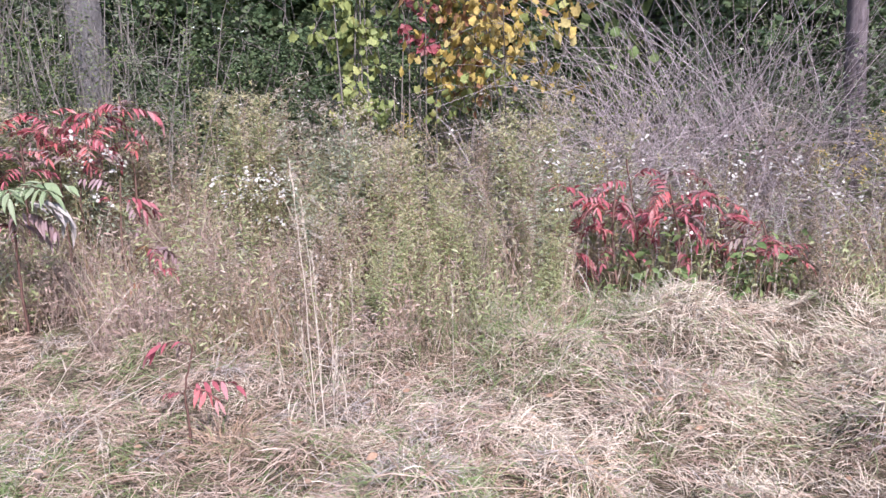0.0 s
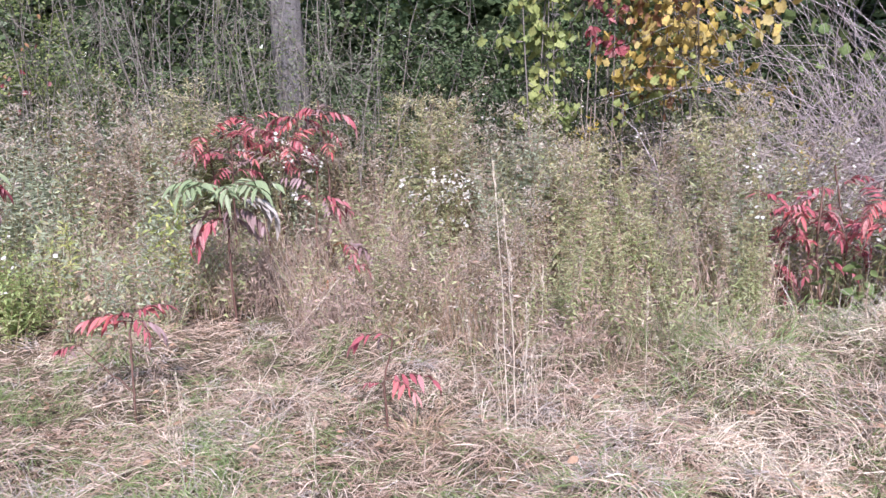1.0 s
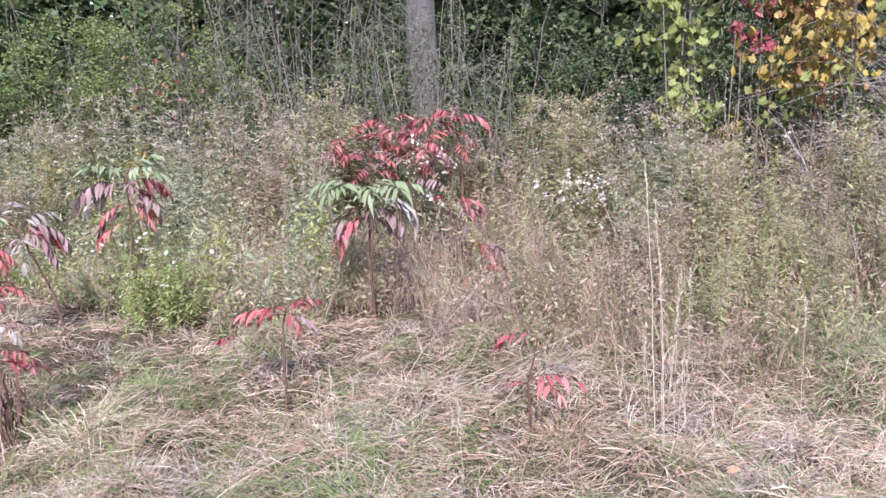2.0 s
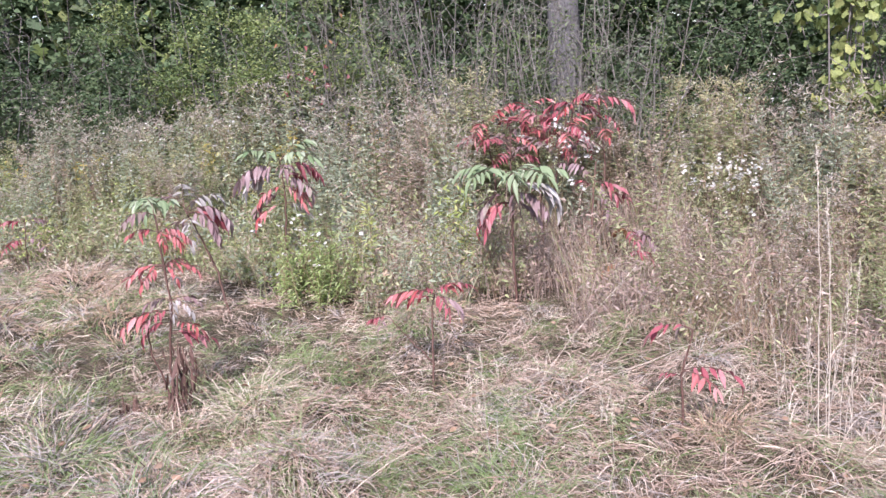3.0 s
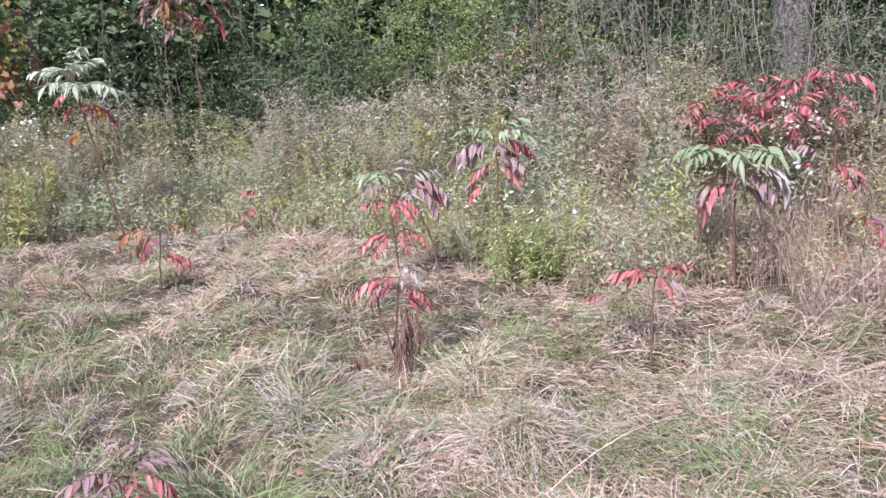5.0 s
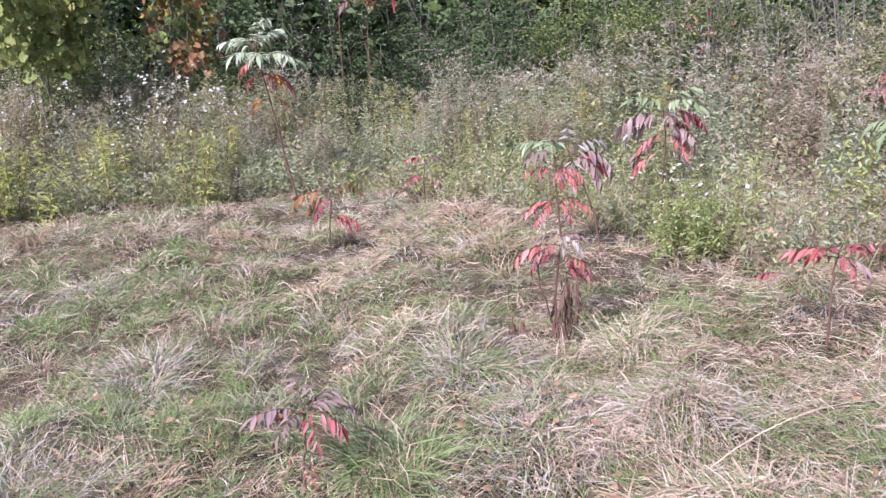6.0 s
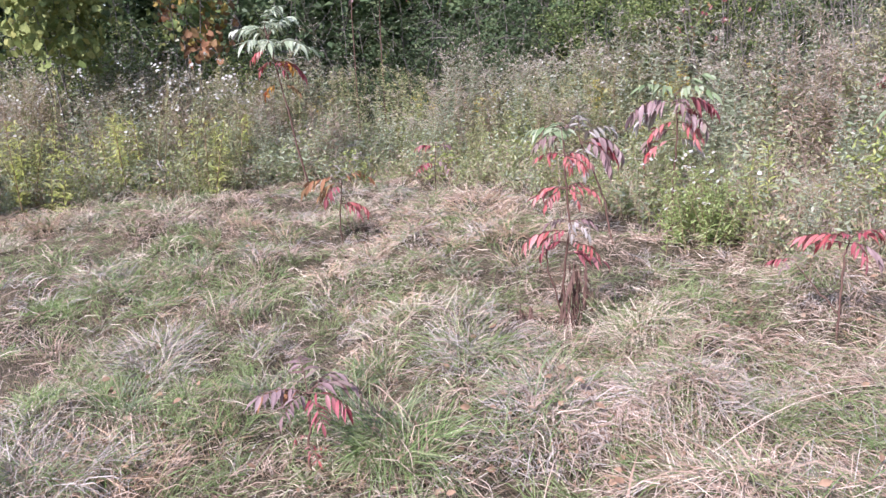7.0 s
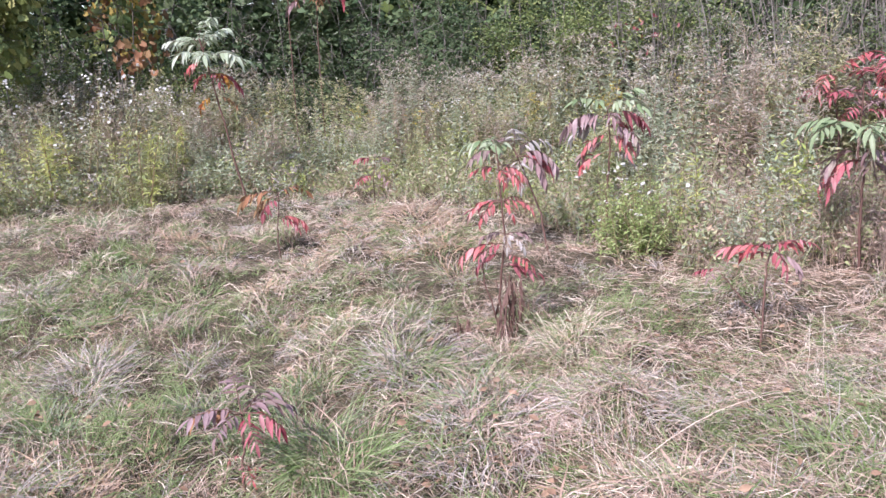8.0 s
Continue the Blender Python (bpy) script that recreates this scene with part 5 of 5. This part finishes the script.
for b in np.arange(-46, 95, 6):
    d = np.interp(b, BEARING, WOOD) + rw.uniform(2.0, 3.0)
    shrub("tall_shrub", "tall dark green shrub deep in the wood's shade", place(b + rw.uniform(-2, 2), d), rw.uniform(3.6, 4.8), 1.3, 2600, [M_SHRUB], rw, KITE, (0.06, 0.12), 0.03, 13)


for b in np.arange(-46, 96, 8):
    d = np.interp(b, BEARING, WOOD) + rw.uniform(3.4, 4.4)
    shrub("tall_shrub", "tall dark green shrub deep in the wood's shade", place(b + rw.uniform(-2, 2), d), rw.uniform(4.5, 5.5), 1.5, 2200, [M_SHRUB], rw, KITE, (0.12, 0.2), 0.03, 13)


def sapling(at, h, rad, r, lean=0.09):
    t = thing("sapling", "thin grey bare sapling standing at the wood's edge", "sapling", (at[0], at[1], float(height(*at))), "bare saplings")
    s, b = Soup(), Soup()
    P = wander((0, 0, -0.05), (r.normal(0, lean), r.normal(0, lean), 1), h, 12, 0.09, r, 0.04)
    s.add(*tube(P, np.linspace(rad, rad * 0.3, 12), 6))
    for _ in range(r.integers(7, 14)):
        j = r.integers(3, 11)
        Q = wander(P[j], rand_way(1, 0.2, 0.9, r)[0], r.uniform(0.3, 1.0), 6, 0.18, r, 0.06)
        b.add(*tube(Q, np.linspace(rad * 0.35, 0.0012, 6), 3))
        W = wander(Q[3], rand_way(1, 0.0, 0.9, r)[0], r.uniform(0.15, 0.4), 4, 0.2, r)
        b.add(*tube(W, np.linspace(0.0018, 0.001, 4), 3))
    part("trunk", s, M_SAPLING, t, smooth=True)
    tagged(part("twiggery", b, M_SAPLING, t), kind="stuff")


for _ in range(38):
    b = rw.uniform(16, 40)
    sapling(place(b, np.interp(b, BEARING, WOOD) + rw.uniform(-0.4, 0.7)), rw.uniform(2.2, 4.5), rw.uniform(0.005, 0.013), rw)
for _ in range(24):
    b = rw.uniform(-40, 8) if rw.random() < 0.6 else rw.uniform(40, 105)
    sapling(place(b, np.interp(b, BEARING, WOOD) + rw.uniform(-0.3, 0.7)), rw.uniform(1.8, 4.0), rw.uniform(0.004, 0.01), rw)


def leafy_sapling(at, h, r, n, mats):
    """A thin upright shrub of pale rods with sparse small leaves."""
    t = thing("leafy_sapling", "thin pale-stemmed shrub with sparse small grey-green leaves", "sapling", (at[0], at[1], float(height(*at))), "sparse shrubs before the wood")
    s, lv = Soup(), Soup()
    for _ in range(4):
        P = wander((r.normal(0, 0.06), r.normal(0, 0.06), -0.05), (r.normal(0, 0.12), r.normal(0, 0.12), 1), h * r.uniform(0.7, 1.1), 10, 0.07, r, 0.03)
        s.add(*tube(P, np.linspace(0.008, 0.0025, 10), 5))
        for j in range(3, 10):
            Q = wander(P[j], rand_way(1, 0.1, 0.9, r)[0], r.uniform(0.2, 0.6), 5, 0.2, r, 0.05)
            s.add(*tube(Q, np.linspace(0.003, 0.0012, 5), 3))
            q = n // 28
            at3 = Q[r.integers(1, 5, q)] + r.normal(0, 0.035, (q, 3))
            k = int(r.integers(0, len(mats)))
            lv.add(*scatter(LEAFY, at3, rand_way(q, -0.5, 0.7, r), rand_way(q, 0.2, 1, r), r.uniform(0.03, 0.06, q)), k)
    tagged(part("stem", s, M_PALESTEM, t), kind="stuff")
    tagged(part("leaves", lv, list(mats), t), kind="stuff")


for i in range(17):
    b = rw.uniform(16, 41) if i < 12 else rw.uniform(21, 30)
    leafy_sapling(place(b, np.interp(b, BEARING, WOOD) + rw.uniform(-0.9, -0.1)), rw.uniform(1.7, 2.9), rw, int(rw.uniform(260, 620)), (M_SHRUB3, M_SHRUB4))


def tree(at, h, rad, r, bark, lean=(0.0, 0.0), leaves=3500, mats=(M_SHRUB, M_SHRUB2), label="large grey tree trunk rising at the wood's edge"):
    t = thing("tree", label, "tree", (at[0], at[1], float(height(*at))), "trees of the wood")
    k = 22
    z = np.linspace(-0.1, h, k)
    P = np.stack([lean[0] * z + 0.06 * np.sin(z * 0.8 + at[0]), lean[1] * z + 0.05 * np.sin(z * 0.6 + 1), z], -1)
    R = rad * (1 - 0.75 * np.clip(z, 0, h) / h) * (1 + 0.6 * np.exp(-np.clip(z, 0, None) / 0.25))
    V, F = tube(P, R, 20)
    a = np.tile(np.arange(20), k)
    V = V + unit(V - np.repeat(P, 20, 0)) * (0.05 * rad * (np.sin(a * 2.9 + V[:, 2] * 3) + np.sin(a * 1.3 - V[:, 2] * 7))[:, None])
    s, lm, cr = Soup(), Soup(), Soup()
    s.add(V, F)
    ends = []
    for _ in range(11):
        j = r.integers(9, k - 1)
        Q = wander(P[j], rand_way(1, 0.1, 0.7, r)[0], r.uniform(1.4, 3.2), 8, 0.14, r, 0.03)
        lm.add(*tube(Q, np.linspace(R[j] * 0.5, 0.012, 8), 6))
        for _ in range(5):
            W = wander(Q[r.integers(3, 8)], rand_way(1, -0.3, 0.7, r)[0], r.uniform(0.6, 1.3), 6, 0.2, r)
            lm.add(*tube(W, np.linspace(0.014, 0.004, 6), 4))
            ends.append(W)
    ends = np.array(ends)
    i, j = r.integers(0, len(ends), leaves), r.integers(1, 6, leaves)
    at3 = ends[i, j] + r.normal(0, 0.16, (leaves, 3))
    for q in range(len(mats)):
        m = i % len(mats) == q
        cr.add(*scatter(KITE, at3[m], rand_way(m.sum(), -0.9, 0.3, r), rand_way(m.sum(), 0.2, 1, r), r.uniform(0.09, 0.16, m.sum())), q)
    part("trunk", s, bark, t, smooth=True)
    tagged(part("limbs", lm, bark, t, smooth=True), kind="stuff")
    # Crown sits above the view, added partly to shade the wood below.
    tagged(part("crown", cr, list(mats), t), kind="stuff")
    return t


tree((-3.7, 7.95), 10, 0.2, rw, M_BARK)
tree((3.55, 6.9), 8, 0.1, rw, M_BARK2, (-0.09, 0), 2500, label="pinkish-grey leaning tree trunk among brambles")
# Added trees, hidden in the wood; their crowns keep light off it.
for b, d, h in [(-38, 11.5, 9), (-14, 12, 10), (6, 12, 11), (34, 15, 10), (47, 15.5, 11), (60, 14.5, 10), (73, 15, 11), (88, 15.5, 10)]:
    tree(place(b, d), h, rw.uniform(0.1, 0.16), rw, M_BARK, (rw.normal(0, 0.03), rw.normal(0, 0.03)), 3000, label="added tree hidden inside the wood, its dark green crown shading it")


def far_wood(n, r):
    s = Soup()
    b = r.uniform(-50, 112, n)
    d = np.interp(b, BEARING, WOOD) + r.uniform(3.5, 8.0, n)
    p = place(b, d)
    at = np.concatenate([p, r.uniform(0, 1, n)[:, None] ** 0.8 * 6], 1)
    slot = r.choice(2, n, p=[0.8, 0.2])
    for k in range(2):
        m = slot == k
        s.add(*scatter(KITE, at[m], rand_way(m.sum(), -0.8, 0.4, r), rand_way(m.sum(), 0.1, 1, r), r.uniform(0.22, 0.42, m.sum())), k)
    return tagged(part("far_foliage", s, [M_SHRUB, M_SHRUB2]), "deep dark green foliage of the wood behind", "foliage", kind="stuff")


far_wood(80000, np.random.default_rng(103))


# ---- coloured vines and saplings at the wood's edge ----
def vine(label, name, bearing, dist, low, high, wide, n, mats, r, leaf=(0.055, 0.095), form=LOBED, lean=0.06):
    p = place(bearing, dist)
    t = thing(name, label, "vine", (p[0], p[1], float(height(*p))))
    s, lv = Soup(), Soup()
    ends = []
    for _ in range(5):
        P = wander((r.normal(0, 0.1), r.normal(0, 0.1), -0.05), (r.normal(0, lean), r.normal(0, lean), 1), high * r.uniform(0.85, 1.05), 10, lean * 0.7, r)
        s.add(*tube(P, np.linspace(0.012, 0.003, 10), 5))
        for j in range(2, 10):
            if P[j, 2] > low - 0.2:
                for _ in range(3):
                    Q = wander(P[j], rand_way(1, -0.4, 0.4, r)[0], wide * r.uniform(0.4, 1.0), 5, 0.2, r)
                    s.add(*tube(Q, np.linspace(0.004, 0.0015, 5), 3))
                    ends.append(Q)
    ends = np.array(ends)
    i, j = r.integers(0, max(4, len(ends) // 2), n) * 2 % len(ends), r.integers(2, 5, n)
    at3 = ends[i, j] + r.normal(0, 1, (n, 3)) * np.minimum(wide * 0.3, 0.12)
    slot = (i * 5 // 2) % len(mats)
    for k in range(len(mats)):
        m = slot == k
        lv.add(*scatter(form, at3[m], rand_way(m.sum(), -1.0, -0.2, r), rand_way(m.sum(), 0.0, 0.6, r), r.uniform(*leaf, m.sum())), k)
    tagged(part("thicket", s, M_SAPLING, t), kind="stuff")
    tagged(part("leaves", lv, mats, t), kind="stuff")


rv = np.random.default_rng(111)
vine("yellow-green lobed-leaved vine climbing at the wood's edge", "grape_vine", 5.2, 7.1, 1.2, 2.9, 0.22, 620, [M_YGREEN, M_YGREEN, M_SHRUB2], rv, lean=0.02)
vine("bright yellow and orange maple sapling at the wood's edge", "maple_sapling", -5.4, 7.2, 1.7, 3.0, 0.7, 620, [M_YELLOW, M_TAWNY, M_YGREEN, M_YELLOW, M_SHRUB4, M_YELLOW, M_SHRUB2], rv, (0.06, 0.11))
vine("tawny orange maple sapling at the wood's edge", "maple_sapling", -1.8, 7.4, 1.6, 2.9, 0.45, 620, [M_TAWNY, M_YELLOW, M_YGREEN], rv)
vine("red creeper hanging from the trees", "creeper", 1.6, 7.2, 1.9, 2.8, 0.07, 170, [M_CRIMSON], rv, (0.05, 0.1), OVATE, 0.015)
vine("yellow-green and tawny vine over a shrub", "grape_vine", 77, 11.2, 1.9, 3.3, 0.7, 900, [M_TAWNY, M_YGREEN, M_SHRUB4, M_YELLOW, M_TAWNY, M_SHRUB], rv, (0.07, 0.13))
vine("green lobed-leaved vine over a shrub", "grape_vine", 84, 11.0, 1.95, 3.3, 0.9, 2300, [M_YGREEN, M_SHRUB2, M_YGREEN, M_SHRUB2, M_YELLOW], rv, (0.07, 0.13))
vine("orange-red creeper on a shrub", "creeper", 41, 9.0, 1.5, 2.1, 0.25, 26, [M_TAWNY, M_CRIMSON], rv, (0.05, 0.09), OVATE)


def bramble(at, r, n=70, h=1.4):
    t = thing("bramble", "tangle of pale bare arching bramble canes", "bramble", (at[0], at[1], float(height(*at))), "bramble tangles")
    s = Soup()
    for _ in range(n):
        a = r.uniform(0, 6.28)
        P = arcs(np.array([[r.normal(0, 0.35), r.normal(0, 0.25), -0.03]]), np.array([a]), np.array([r.uniform(1.1, 1.55)]), np.array([r.uniform(0.2, 2.9)]), np.array([h * r.uniform(0.5, 1.15)]), 9)[0]
        s.add(*tube(P + r.normal(0, 0.022, P.shape), np.linspace(0.0038, 0.0012, 9), 3))
    tagged(part("thicket", s, M_CANE, t), kind="stuff")
    for _ in range(3):
        w = Soup()
        P = arcs(np.array([[r.normal(0, 0.2), r.normal(0, 0.15), -0.03]]), r.uniform(0, 6.28, 1), r.uniform(1.3, 1.55, 1), r.uniform(0.4, 1.6, 1), np.array([h * 1.1]), 12)[0]
        w.add(*tube(P + r.normal(0, 0.01, P.shape), np.linspace(0.006, 0.002, 12), 5))
        part("cane", w, M_CANE, t)


for x, y, h in [(0.9, 6.9, 1.7), (1.5, 6.9, 2.1), (2.0, 6.8, 2.2), (2.6, 6.6, 2.1), (0.4, 6.5, 1.4), (3.1, 6.4, 1.7), (1.2, 6.4, 1.4), (2.3, 6.3, 1.4), (1.2, 7.2, 2.4), (1.8, 7.2, 2.4), (2.4, 7.0, 2.4), (3.0, 6.9, 2.2), (1.7, 7.3, 3.2), (2.2, 7.2, 3.3), (2.7, 7.0, 3.2), (3.1, 7.0, 3.0)]:
    bramble((x, y), rv, 160, h * 0.92)
